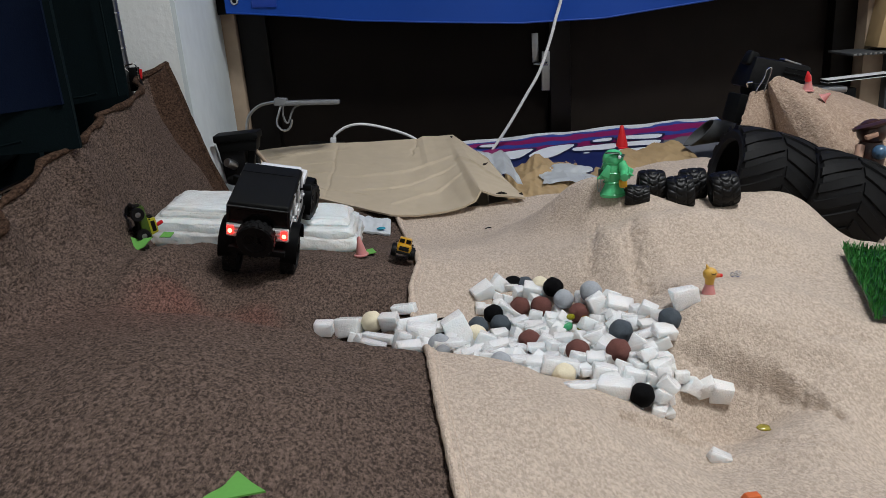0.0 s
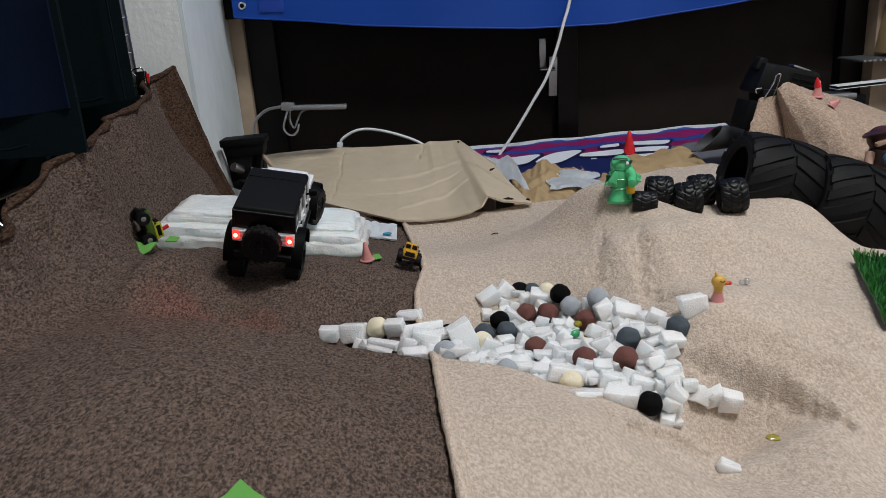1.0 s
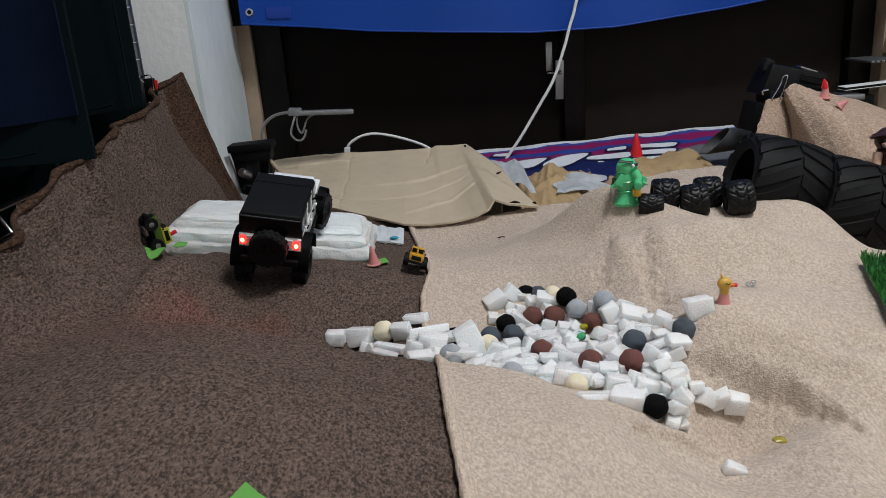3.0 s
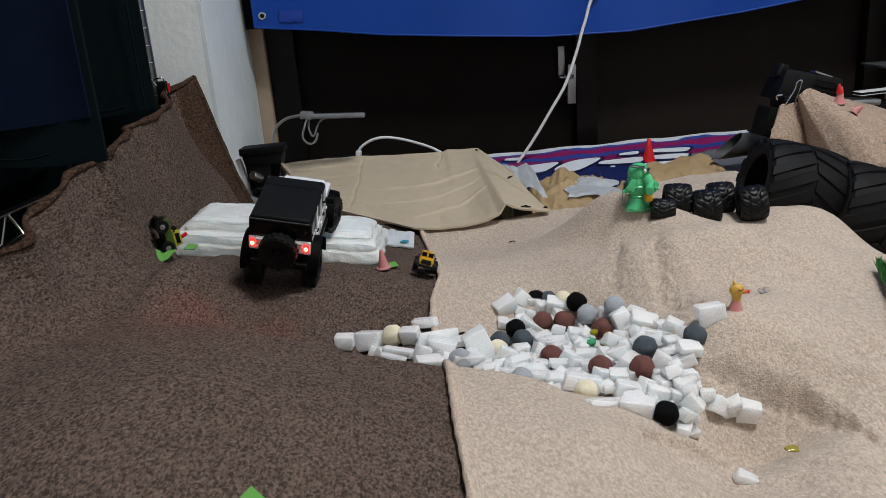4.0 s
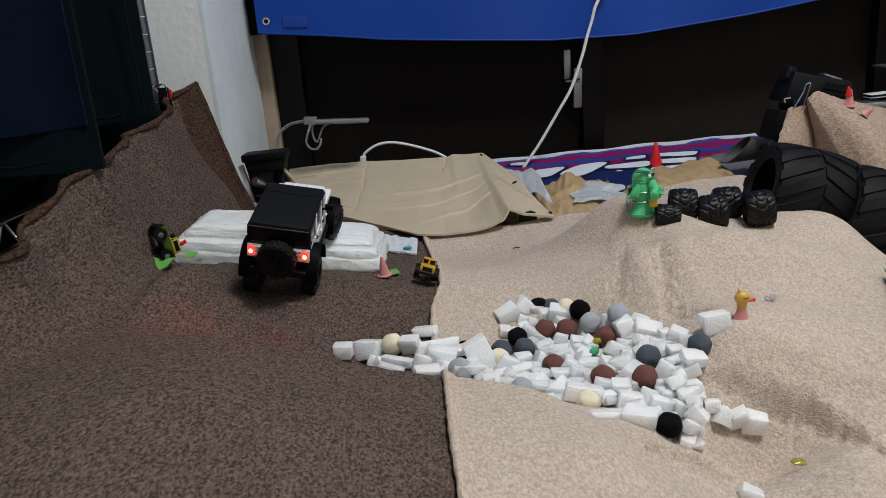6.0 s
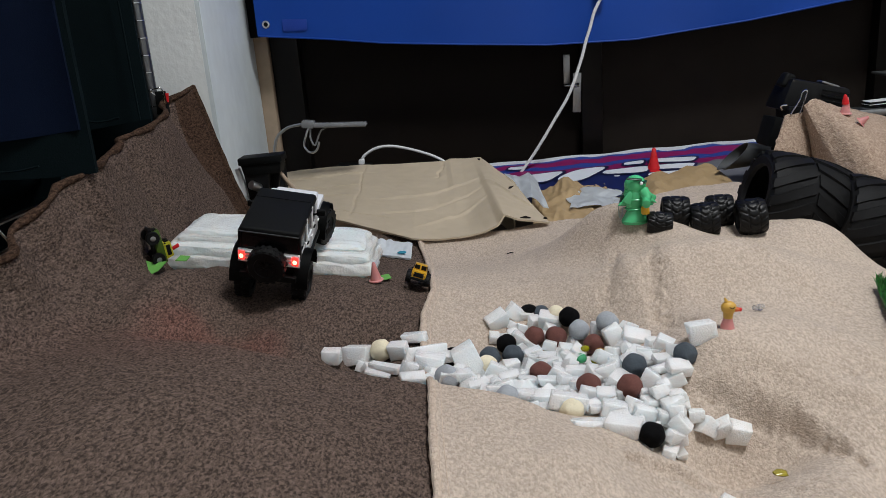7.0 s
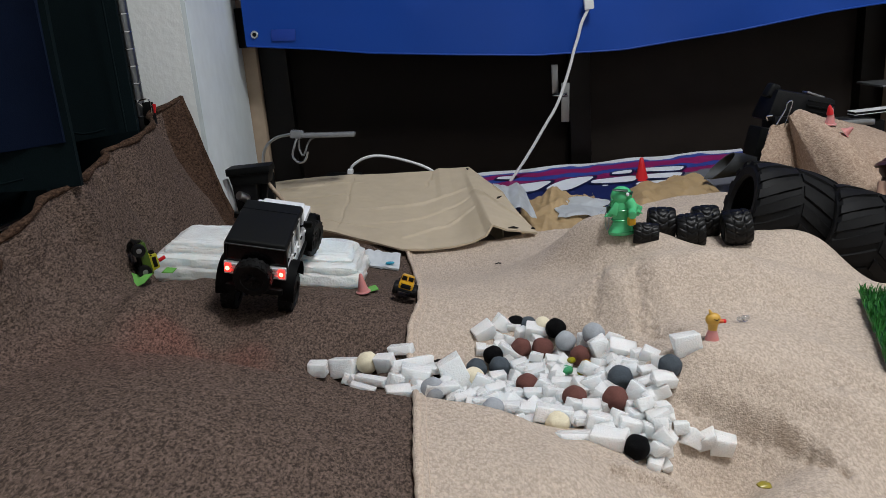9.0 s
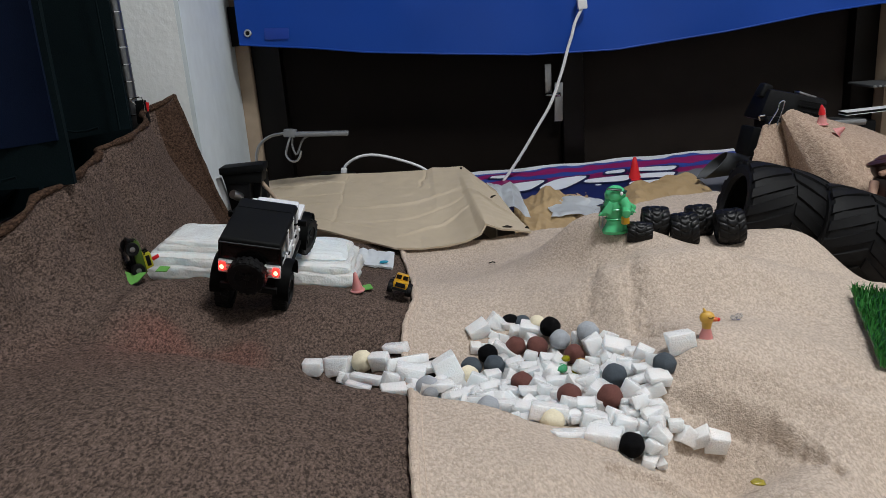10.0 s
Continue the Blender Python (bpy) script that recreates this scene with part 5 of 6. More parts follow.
# ---- behind the cloths: board, paper, banner ----
FRONT = [(0.0, Vector((-0.43, 1.60, -0.012))), (0.35, Vector((-0.24, 1.47, -0.006))), (0.62, Vector((-0.088, 1.372, -0.026))), (0.70, Vector((-0.04, 1.385, -0.034))), (0.86, Vector((0.070, 1.395, -0.022))), (0.875, Vector((0.083, 1.402, -0.006))), (1.0, Vector((0.166, 1.400, -0.019)))]


BOARD_CREASES = [  # from, to, height and half width of each fold
    ((0.02, 0.72), (0.42, 0.80), 0.0034, 0.011), ((0.05, 0.52), (0.40, 0.60), -0.0034, 0.009), ((0.02, 0.34), (0.36, 0.42), 0.0030, 0.010),
    ((0.45, 0.40), (0.86, 0.62), 0.0039, 0.017), ((0.50, 0.22), (0.86, 0.48), -0.0039, 0.012), ((0.62, 0.12), (0.86, 0.36), 0.0037, 0.012),
    ((0.38, 0.05), (0.38, 0.90), -0.0025, 0.007), ((0.70, 0.70), (0.74, 0.92), -0.0034, 0.008), ((0.86, 0.55), (0.99, 0.30), 0.0046, 0.017), ((0.20, 0.15), (0.55, 0.18), -0.0025, 0.009),
]


def tent(a):
    """A sharp fold: 1 on its crease, 0 a unit away."""
    return max(0.0, 1 - abs(a))


def front_edge(u):
    for (a, p), (b, q) in zip(FRONT, FRONT[1:]):
        if u <= b:
            return p.lerp(q, (u - a) / (b - a))
    return FRONT[-1][1]


def board_place(u, v):
    back = Vector((-0.41 + 0.456 * min(1, u / 0.9), 1.775 + 0.008 * math.sin(u * 9), lerp_line([(0, 0.042), (0.35, 0.047), (0.74, 0.043), (0.76, 0.047), (0.9, 0.041)], u)))
    if u > 0.9:
        back = back.lerp(Vector((0.112, 1.61, 0.020)), (u - 0.9) / 0.1)
    p = front_edge(u).lerp(back, min(1, v / 0.92))
    sag = -0.006 * math.sin(math.pi * v) + 0.008 * tent((u - 0.872 + 0.03 * v) / 0.045) * ramp((0.55 - v) / 0.5) - 0.010 * fold(u, v, 0.78, 0.2, 0.05, 0.2, 0, 1)
    sag += 0.010 * tent((u - 0.905) / 0.10) * ramp(v * 3) * ramp((1.05 - v) * 3)
    crease = 0.0016 * abs(rough(u * 2.0, v, 4, 8)) + 0.0010 * abs(rough(u, v * 1.5, 9, 3)) + 0.0005 * rough(u, v, 30, 2)
    for (ua, va), (ub, vb), deep, wide in BOARD_CREASES:
        du, dv = ub - ua, vb - va
        t = ((u - ua) * du + (v - va) * dv) / (du * du + dv * dv)
        if -0.05 < t < 1.05:
            off = ((u - ua) * dv - (v - va) * du) / math.hypot(du, dv) + 0.012 * rough(t * 2, deep * 900, 2.5, 1)
            crease += deep * tent(off / wide) * ramp(t * 6 + 0.3) * ramp((1 - t) * 6 + 0.3)
    p.z += sag + crease
    if v > 0.92:
        p.z -= (v - 0.92) / 0.08 * 0.12
        p.y += 0.004
    return tuple(p)


board = thing("cardboard_sheet", sheet(board_place, 230, 150, 0.0035), CARDBOARD, "large creased sheet of tan packing cardboard", "cardboard")

TORN = mat("torn_board_core", (0.012, 0.008, 0.006), 0.95, bump=0)
for u, v, long, turn in ((0.955, 0.55, 0.017, -35), (0.885, 0.86, 0.007, 50), (0.935, 0.02, 0.020, 4), (0.995, 0.06, 0.008, 20)):
    x, y, z = board_place(u, v)
    part("tear", tube([(-long / 2, 0, 0), (0, 0.002, 0.0008), (long / 2, 0, 0)], [0.0008, 0.0026, 0.0008], 8, pose(x, y, z + 0.0012, 0, turn * 0.6, -turn)), TORN, board, "dark torn slit")


def kraft_left(u, v):
    z = -0.056 + 0.020 * v + 0.018 * tent((u - 0.30 - 0.15 * v) / 0.26) * v + 0.012 * tent((u - 0.72 + 0.2 * v) / 0.22) * (0.4 + 0.6 * v) + 0.006 * tent((v - 0.55 - 0.3 * u) / 0.10)
    return 0.14 + 0.17 * u + 0.02 * v, 1.46 + 0.30 * v + 0.02 * u, z + 0.003 * rough(u * 2, v * 2, 3, 4) - 0.009 * abs(rough(u * 2, v, 4, 14)) - 0.005 * abs(rough(u + v, v, 9, 15))


def kraft_right(u, v):
    z = -0.054 + 0.006 * v + 0.040 * tent((u - 0.72 - 0.15 * (v - 0.5)) / 0.55) * min(1, v * 1.3) + 0.010 * tent((u - 0.30 - 0.2 * v) / 0.12) + 0.005 * tent((v - 0.6 + 0.3 * u) / 0.12) - 0.03 * ramp((u - 0.86) / 0.14) * v
    return 0.28 + 0.35 * u, 1.50 + 0.28 * v + 0.05 * u, z + 0.003 * rough(u * 3, v * 2, 3, 6) - 0.012 * abs(rough(u * 3, v, 3.2, 16)) - 0.007 * abs(rough(u * 3 + v, v, 7, 18)) - 0.004 * abs(rough(u * 2, v, 14, 17))


thing("kraft_paper", sheet(kraft_left, 70, 50, 0.0012), KRAFT, "crumpled ochre kraft paper behind the towel", "paper", "crumpled paper")
thing("kraft_paper", sheet(kraft_right, 80, 44, 0.0012), KRAFT, "ochre kraft paper sheet with folds below the banner", "paper", "crumpled paper")
thing("plastic_wrap", sheet(lambda u, v: (0.108 + 0.070 * u - 0.010 * v, 1.54 + 0.17 * v, -0.006 + 0.022 * v + 0.016 * tent((u - 0.55 - 0.2 * v) / 0.3) + 0.006 * abs(rough(u * 2, v * 2, 1.8, 9)) - 0.022 * u), 26, 26, 0.0008), CLEAR_BAG, "cloudy crumpled plastic wrap beside the cardboard", "plastic wrap", "plastic wrap")
thing("plastic_wrap", sheet(lambda u, v: (0.225 + 0.12 * u + 0.02 * rough(v, u, 3, 5), 1.585 + 0.13 * v + 0.02 * rough(u, v, 3, 8), -0.040 + 0.010 * v + 0.006 * tent((u - 0.4 - 0.2 * v) / 0.3) + 0.007 * abs(rough(u * 2, v * 1.5, 2.6, 2)) - 0.008 * u), 26, 16, 0.0008), CLEAR_BAG, "cloudy crumpled plastic wrap on the kraft paper", "plastic wrap", "plastic wrap")
bag = thing("plastic_bag", sheet(lambda u, v: (-0.150 + 0.062 * u, 1.300 + 0.05 * v + 0.012 * u, ground(-0.150 + 0.062 * u, 1.30 + 0.05 * v) + 0.003 + 0.010 * v + 0.006 * abs(rough(u * 2, v * 2, 2, 5))), 20, 14, 0.004), WHITE_BAG, "small cloudy plastic bag with a blue mark", "plastic bag")
PRINT_BLUE = mat("cyan_print", (0.02, 0.30, 0.45), 0.4, bump=0)
part("printed_mark", ball(0.0065, pose(-0.104, 1.318, ground(-0.104, 1.318) + 0.0095), cuts=2, scale=(1.3, 0.8, 0.4)), PRINT_BLUE, bag, "blue printed mark")


def banner_material():
    """Printed vinyl: white wavy border, blue and magenta bands, white patches on navy, grey end."""
    m = bpy.data.materials.new("printed_banner")
    m.use_nodes = True
    n, link = m.node_tree.nodes, m.node_tree.links.new
    b = n["Principled BSDF"]
    b.inputs["Roughness"].default_value = 0.4
    co, sep = n.new("ShaderNodeTexCoord"), n.new("ShaderNodeSeparateXYZ")
    link(co.outputs["UV"], sep.inputs[0])
    wob = n.new("ShaderNodeTexNoise")
    wob.inputs["Scale"].default_value, wob.inputs["Detail"].default_value = 9, 1
    link(co.outputs["UV"], wob.inputs["Vector"])
    v = n.new("ShaderNodeMath")
    v.operation = "MULTIPLY_ADD"
    link(wob.outputs["Fac"], v.inputs[0])
    v.inputs[1].default_value = 0.14
    link(sep.outputs["Y"], v.inputs[2])
    bands = n.new("ShaderNodeValToRGB")
    bands.color_ramp.interpolation = "CONSTANT"
    e = bands.color_ramp.elements
    e[0].position, e[0].color = 0.0, (0.012, 0.020, 0.10, 1)
    e[1].position, e[1].color = 0.62, (0.22, 0.012, 0.10, 1)
    for at, c in ((0.76, (0.03, 0.06, 0.30, 1)), (0.84, (0.25, 0.015, 0.12, 1)), (0.96, (0.04, 0.08, 0.36, 1)), (1.04, (0.72, 0.74, 0.80, 1))):
        new_stop = e.new(min(at, 1.0))
        new_stop.color = c
    link(v.outputs[0], bands.inputs[0])
    stretch = n.new("ShaderNodeMapping")
    stretch.inputs["Scale"].default_value = (7.5, 3.2, 1)
    stretch.inputs["Rotation"].default_value = (0, 0, 0.35)
    link(co.outputs["UV"], stretch.inputs["Vector"])
    patch = n.new("ShaderNodeTexNoise")
    patch.inputs["Scale"].default_value, patch.inputs["Detail"].default_value = 1.3, 0.5
    link(stretch.outputs[0], patch.inputs["Vector"])
    on = n.new("ShaderNodeMath")
    on.operation = "GREATER_THAN"
    on.inputs[1].default_value = 0.66
    link(patch.outputs["Fac"], on.inputs[0])
    low = n.new("ShaderNodeMath")
    low.operation = "LESS_THAN"
    low.inputs[1].default_value = 0.66
    link(v.outputs[0], low.inputs[0])
    both = n.new("ShaderNodeMath")
    both.operation = "MULTIPLY"
    link(on.outputs[0], both.inputs[0])
    link(low.outputs[0], both.inputs[1])
    mix = n.new("ShaderNodeMix")
    mix.data_type = "RGBA"
    link(both.outputs[0], mix.inputs["Factor"])
    link(bands.outputs[0], mix.inputs["A"])
    mix.inputs["B"].default_value = (0.70, 0.73, 0.80, 1)
    end = n.new("ShaderNodeMath")
    end.operation = "GREATER_THAN"
    end.inputs[1].default_value = 0.72
    link(sep.outputs["X"], end.inputs[0])
    grey = n.new("ShaderNodeMath")
    grey.operation = "MULTIPLY"
    link(end.outputs[0], grey.inputs[0])
    link(low.outputs[0], grey.inputs[1])
    mix2 = n.new("ShaderNodeMix")
    mix2.data_type = "RGBA"
    link(grey.outputs[0], mix2.inputs["Factor"])
    link(mix.outputs["Result"], mix2.inputs["A"])
    mix2.inputs["B"].default_value = (0.14, 0.145, 0.17, 1)
    link(mix2.outputs["Result"], b.inputs["Base Color"])
    return m


def banner_place(u, v):
    x = 0.05 + 0.70 * u
    y = 1.70 + (0.255 + 0.055 * u) * v
    return x, y, -0.052 + 0.046 * v + 0.010 * u * v + 0.0015 * math.sin(u * 24) * v + 0.002 * rough(u, v, 6, 3)


bm = sheet(banner_place, 60, 24, 0.001)
uv = bm.loops.layers.uv.new("uv")
for f in bm.faces:
    for loop in f.loops:
        x, y, _ = loop.vert.co
        u = (x - 0.05) / 0.70
        loop[uv].uv = (u, (y - 1.70) / (0.255 + 0.055 * u))
banner = thing("vinyl_banner", bm, banner_material(), "vinyl banner with blue, magenta and white print, laid flat", "banner")


PRINT_WHITE = mat("white_print", (0.72, 0.75, 0.82), 0.4, grain=40, vary=0.03, bump=0)
PRINT_NAVY = mat("navy_print", (0.010, 0.014, 0.06), 0.4, grain=40, vary=0.05, bump=0)


def print_shape(x, y, long, deep, slant, corner):
    """Outline of one rounded, slanting printed shape on the banner."""
    out = []
    for k in range(28):
        a = 2 * math.pi * k / 28
        c, s = math.cos(a), math.sin(a)
        q = (abs(c) ** corner + abs(s) ** corner) ** (-1 / corner)
        px, py = long * q * c, deep * q * s * (1 + 0.25 * c)
        out.append((x + px + slant * py, y + py))
    return out


def on_banner(x, y, lift):
    u = (x - 0.05) / 0.70
    v = (y - 1.70) / (0.255 + 0.055 * u)
    return x, y, banner_place(u, v)[2] + lift


for x, y, long, deep, slant in ((0.182, 1.838, 0.046, 0.028, 0.5), (0.282, 1.840, 0.038, 0.036, 0.6), (0.392, 1.846, 0.054, 0.016, 0.3), (0.420, 1.890, 0.024, 0.009, 0.2), (0.515, 1.895, 0.055, 0.014, 0.4), (0.500, 1.853, 0.055, 0.013, 0.4), (0.488, 1.812, 0.050, 0.012, 0.4), (0.135, 1.905, 0.020, 0.010, 0.3)):
    for grow, lift, color in ((0.006, 0.0022, PRINT_NAVY), (0.0, 0.0030, PRINT_WHITE)):
        bm = bmesh.new()
        bm.faces.new([bm.verts.new(on_banner(a, b, lift)) for a, b in print_shape(x, y, long + grow, deep + grow, slant * 1.6, 4.0)])
        bmesh.ops.solidify(bm, geom=bm.faces[:], thickness=0.0006)
        part("print", bm, color, banner)


def roll_place(u, v):
    """A mat curled into a funnel with a slanting mouth."""
    a = -1.2 + 5.2 * u
    r = 0.030 - 0.010 * v
    x = 0.598 + 0.105 * v + 0.032 * (1 - v) * math.sin(a)
    return x, 1.712 + 0.02 * v + r * math.cos(a), 0.018 - 0.004 * v + r * math.sin(a)


thing("rolled_mat", sheet(roll_place, 30, 20, 0.002), GREY_MAT, "dark grey curled rubber mat at the banner's end", "mat")


# ---- blue tarpaulin over the closet ----
TARP = [(-0.468, 0.349), (-0.30, 0.330), (-0.166, 0.311), (0.023, 0.294), (0.226, 0.278), (0.43, 0.276), (0.693, 0.300), (0.90, 0.327), (1.04, 0.338), (1.35, 0.352)]


def tarp_place(u, v):
    x = -0.468 + 1.75 * u
    low = lerp_line(TARP, x)
    hang = math.sin(x * 5.2 + 0.7) * 0.010 + 0.012 * rough(x, v, 3.2, 2) + 0.006 * math.sin(x * 13 + v * 3)
    diag = 0.010 * math.sin((x - 0.9 * v) * 16) + 0.014 * abs(math.sin((x + 0.55 * v) * 9.5 + 0.9 * rough(x, v, 2.2, 7)))
    return x + (0.010 * v if u == 0 else 0), 1.918 + hang * (0.35 + 0.65 * min(1, v * 3)) + diag * min(1, v * 5) + 0.02 * v - 0.016 * abs(math.sin((x - 0.35 * v) * 7.0 + 0.6)) * min(1, v * 4), low + 1.15 * v


tarp = thing("blue_tarpaulin", sheet(tarp_place, 130, 70, 0.0012), BLUE_TARP, "deep blue tarpaulin hung across the closet doors", "tarpaulin")
def tarp_at(x, z):
    """A point just before the tarpaulin."""
    u = (x + 0.468) / 1.75
    v = max(0.0, (z - lerp_line(TARP, x)) / 1.15)
    return tarp_place(u, v)[1] - 0.003


part("bottom_hem", tube([(x, tarp_at(x, lerp_line(TARP, x)) + 0.003, lerp_line(TARP, x)) for x in np.linspace(-0.467, 1.28, 90)], 0.0022, 8), BLUE_TARP, tarp)
part("grommet", ring_lathe([(0.0050, -0.001), (0.0078, -0.0012), (0.0092, 0), (0.0078, 0.0012), (0.0050, 0.001)], 24, pose(-0.444, tarp_at(-0.444, 0.374), 0.374, 90, 0, 0)), CHROME, tarp, "chromed brass grommet")
part("eyelet_hole", lathe([(0.0050, -0.0004), (0.0050, 0.0004)], 20, pose(-0.444, tarp_at(-0.444, 0.374) + 0.0012, 0.374, 90, 0, 0)), MATT_BLACK, tarp)
part("patch", box(0.058, 0.0012, 0.026, pose(-0.375, tarp_at(-0.375, 0.37), 0.368, 0, 3, 0), bevel=0.0003), BLUE_PATCH, tarp, "darker stitched patch")

# cables
cable = thing("white_cable", tube(smooth_line([(0.346, 1.895, 0.374), (0.330, 1.893, 0.344), (0.321, 1.893, 0.313), (0.311, 1.893, 0.284), (0.297, 1.893, 0.237), (0.269, 1.893, 0.164), (0.235, 1.893, 0.109), (0.186, 1.893, 0.034), (0.142, 1.890, -0.023), (0.12, 1.87, -0.040)], 6), 0.0038, 10), WHITE_PLASTIC, "white mains cable hanging down before the tarpaulin", "cable", "cables")
part("socket", box(0.022, 0.016, 0.030, pose(0.3475, 1.895, 0.388, 0, -4, 0), bevel=0.003), WHITE_PLASTIC, cable, "white cable coupling")
part("lead", tube(smooth_line([(0.3475, 1.895, 0.40), (0.35, 1.892, 0.50), (0.36, 1.89, 0.9), (0.37, 1.89, 1.5)], 6), 0.0042, 10), WHITE_PLASTIC, cable)
cable = thing("white_cable", tube(smooth_line([(-0.244, 1.880, 0.036), (-0.236, 1.880, 0.050), (-0.205, 1.880, 0.066), (-0.165, 1.880, 0.068), (-0.104, 1.878, 0.052), (-0.045, 1.87, 0.026), (0.0, 1.86, -0.02)], 6), 0.0036, 10), WHITE_PLASTIC, "white cable arching up behind the cardboard", "cable", "cables")
part("plug", box(0.014, 0.014, 0.022, pose(-0.245, 1.880, 0.030, 0, 8, 0), bevel=0.002), WHITE_PLASTIC, cable)
power = thing("power_strip", box(0.085, 0.035, 0.018, bevel=0.004), MATT_BLACK, "black power strip lying behind the cardboard", "power strip", at=pose(-0.262, 1.885, 0.022, 0, 4, 0))
part("bracket", box(0.020, 0.03, 0.10, pose(0.0, 0.01, -0.062), bevel=0.003), MATT_BLACK, power)

# clip lamp with a bent neck
clip = holder("clip_lamp", "clip-on reading lamp with bent grey neck, unlit", "lamp", at=pose(0, 0, 0))
part("neck", tube(smooth_line([(-0.405, 1.70, 0.070), (-0.408, 1.70, 0.100), (-0.398, 1.70, 0.132), (-0.372, 1.70, 0.152), (-0.335, 1.70, 0.158)], 8), 0.0034, 10), STEEL, clip, "bent grey neck")
head = part("head", box(0.118, 0.026, 0.010, pose(-0.256, 1.70, 0.151, 0, 2.5, 0), bevel=0.0045, steps=3), GREY_CLEAR, clip, "flat translucent grey lamp head")
part("hinge", box(0.028, 0.024, 0.017, pose(-0.325, 1.70, 0.157, 0, 6, 0), bevel=0.004), GREY_CLEAR, clip)
part("hook", tube(smooth_line([(-0.325, 1.695, 0.150), (-0.332, 1.69, 0.132), (-0.338, 1.69, 0.112), (-0.330, 1.69, 0.098), (-0.318, 1.69, 0.096), (-0.309, 1.69, 0.104), (-0.304, 1.69, 0.118)], 8), 0.0024, 8), STEEL, clip, "bent wire hook")
part("hook", tube(smooth_line([(-0.322, 1.70, 0.148), (-0.324, 1.70, 0.125), (-0.316, 1.70, 0.110), (-0.300, 1.70, 0.140), (-0.280, 1.70, 0.150)], 8), 0.0022, 8), GREY_CLEAR, clip)
part("base", box(0.03, 0.03, 0.17, pose(-0.405, 1.70, -0.01), bevel=0.003), MATT_BLACK, clip)

# black spring clamp that grips the brown towel's corner
clamp = holder("spring_clamp", "black plastic clamp with a silver spring gripping the brown towel", "clamp", at=pose(-0.368, 1.455, 0.125))
part("jaw", box(0.084, 0.045, 0.014, pose(0, 0, 0.002, 0, -2, 0), bevel=0.003), MATT_BLACK, clamp)
part("jaw", box(0.070, 0.038, 0.022, pose(0.0, 0, -0.014, 0, 0, 0), bevel=0.003, taper=(1.12, 1.0)), MATT_BLACK, clamp)
part("arm", box(0.036, 0.030, 0.070, pose(-0.012, 0, -0.052, 0, 0, 0), bevel=0.004, taper=(1.4, 1.0)), BLACK_PLASTIC, clamp)
part("pivot", lathe([(0.0075, -0.012), (0.0085, -0.010), (0.0085, 0.010), (0.0075, 0.012)], 18, pose(-0.014, -0.024, -0.046, 60, 0, -30)), STEEL, clamp, "silver pivot pin")
part("pad", ball(0.014, pose(-0.014, -0.014, -0.079), cuts=3, scale=(1.1, 0.9, 0.75)), BLACK_PLASTIC, clamp, "glossy black rubber pad")
part("strut", box(0.010, 0.010, 0.075, pose(-0.042, -0.004, -0.050, 0, -12, 0), bevel=0.002), WHITE_PLASTIC, clamp)
part("post", box(0.014, 0.014, 0.10, pose(0.014, 0.012, -0.060, 0, 12, 0), bevel=0.002), MATT_BLACK, clamp)
thing("wooden_stick", tube([(-0.345, 1.470, 0.100), (-0.312, 1.472, 0.050)], 0.0042, 10), WOOD_PALE, "short wooden stick poking out of the clamp", "stick")

# ---- the rack with clothes ----
DARK_STEEL = mat("dull_chrome", (0.16, 0.165, 0.17), 0.32, 1.0, grain=120, vary=0.08, bump=0.05)
rack = holder("wire_rack", "chromed wire shelving rack with ringed posts", "rack", at=pose(0, 0, 0))
for x, y in ((-0.540, 1.405), (-0.99, 1.405), (-0.99, 0.10)):
    post = part("post", tube([(x, y, FLOOR_Z), (x, y, 1.75)], 0.0125, 16), DARK_STEEL, rack, "chromed post with grooves")
    for k in range(60):
        z = FLOOR_Z + 0.05 + 0.0295 * k
        if z < 0.9:
            part("ring", ring_lathe([(0.0122, -0.0012), (0.0137, -0.0008), (0.0137, 0.0008), (0.0122, 0.0012)], 16, pose(x, y, z)), CHROME, post)
for z in (0.168, 1.40):
    for x in (-0.515, -0.99):
        part("edge_wire", tube([(x, -0.1, z), (x, 1.40, z)], 0.0036, 8), CHROME, rack)
        part("edge_wire", tube([(x, -0.1, z - 0.034), (x, 1.40, z - 0.034)], 0.0032, 8), CHROME, rack)
        part("truss_wire", tube([(x, -0.1 + 0.025 * k, z - 0.034 * (k % 2)) for k in range(61)], 0.0020, 6), CHROME, rack)
    for k in range(26 if z > 1 else 0):
        part("shelf_wire", tube([(-0.99, -0.05 + 0.056 * k, z + 0.003), (-0.515, -0.05 + 0.056 * k, z + 0.003)], 0.0018, 6), DARK_STEEL, rack)

binder = holder("binder_clip", "black binder clip with red tag on the brown towel's edge", "clip", "binder clips", at=pose(-0.508, 1.372, 0.255))
part("body", box(0.020, 0.014, 0.040, pose(0, 0, -0.004, 0, 0, 0), bevel=0.002, taper=(0.9, 0.5)), MATT_BLACK, binder)
part("handle", tube(smooth_line([(-0.006, -0.010, 0.010), (-0.010, -0.016, 0.018), (0.002, -0.018, 0.022), (0.010, -0.014, 0.018), (0.006, -0.010, -0.026)], 6), 0.0013, 6), CHROME, binder)
part("tag", box(0.006, 0.003, 0.016, pose(0.010, 0.0, 0.004, 0, 10, 0), bevel=0.001), RED, binder, "red plastic tag")
part("point", tube([(0.006, -0.008, -0.015), (0.007, -0.008, -0.036)], [0.003, 0.0008], 8), MATT_BLACK, binder)


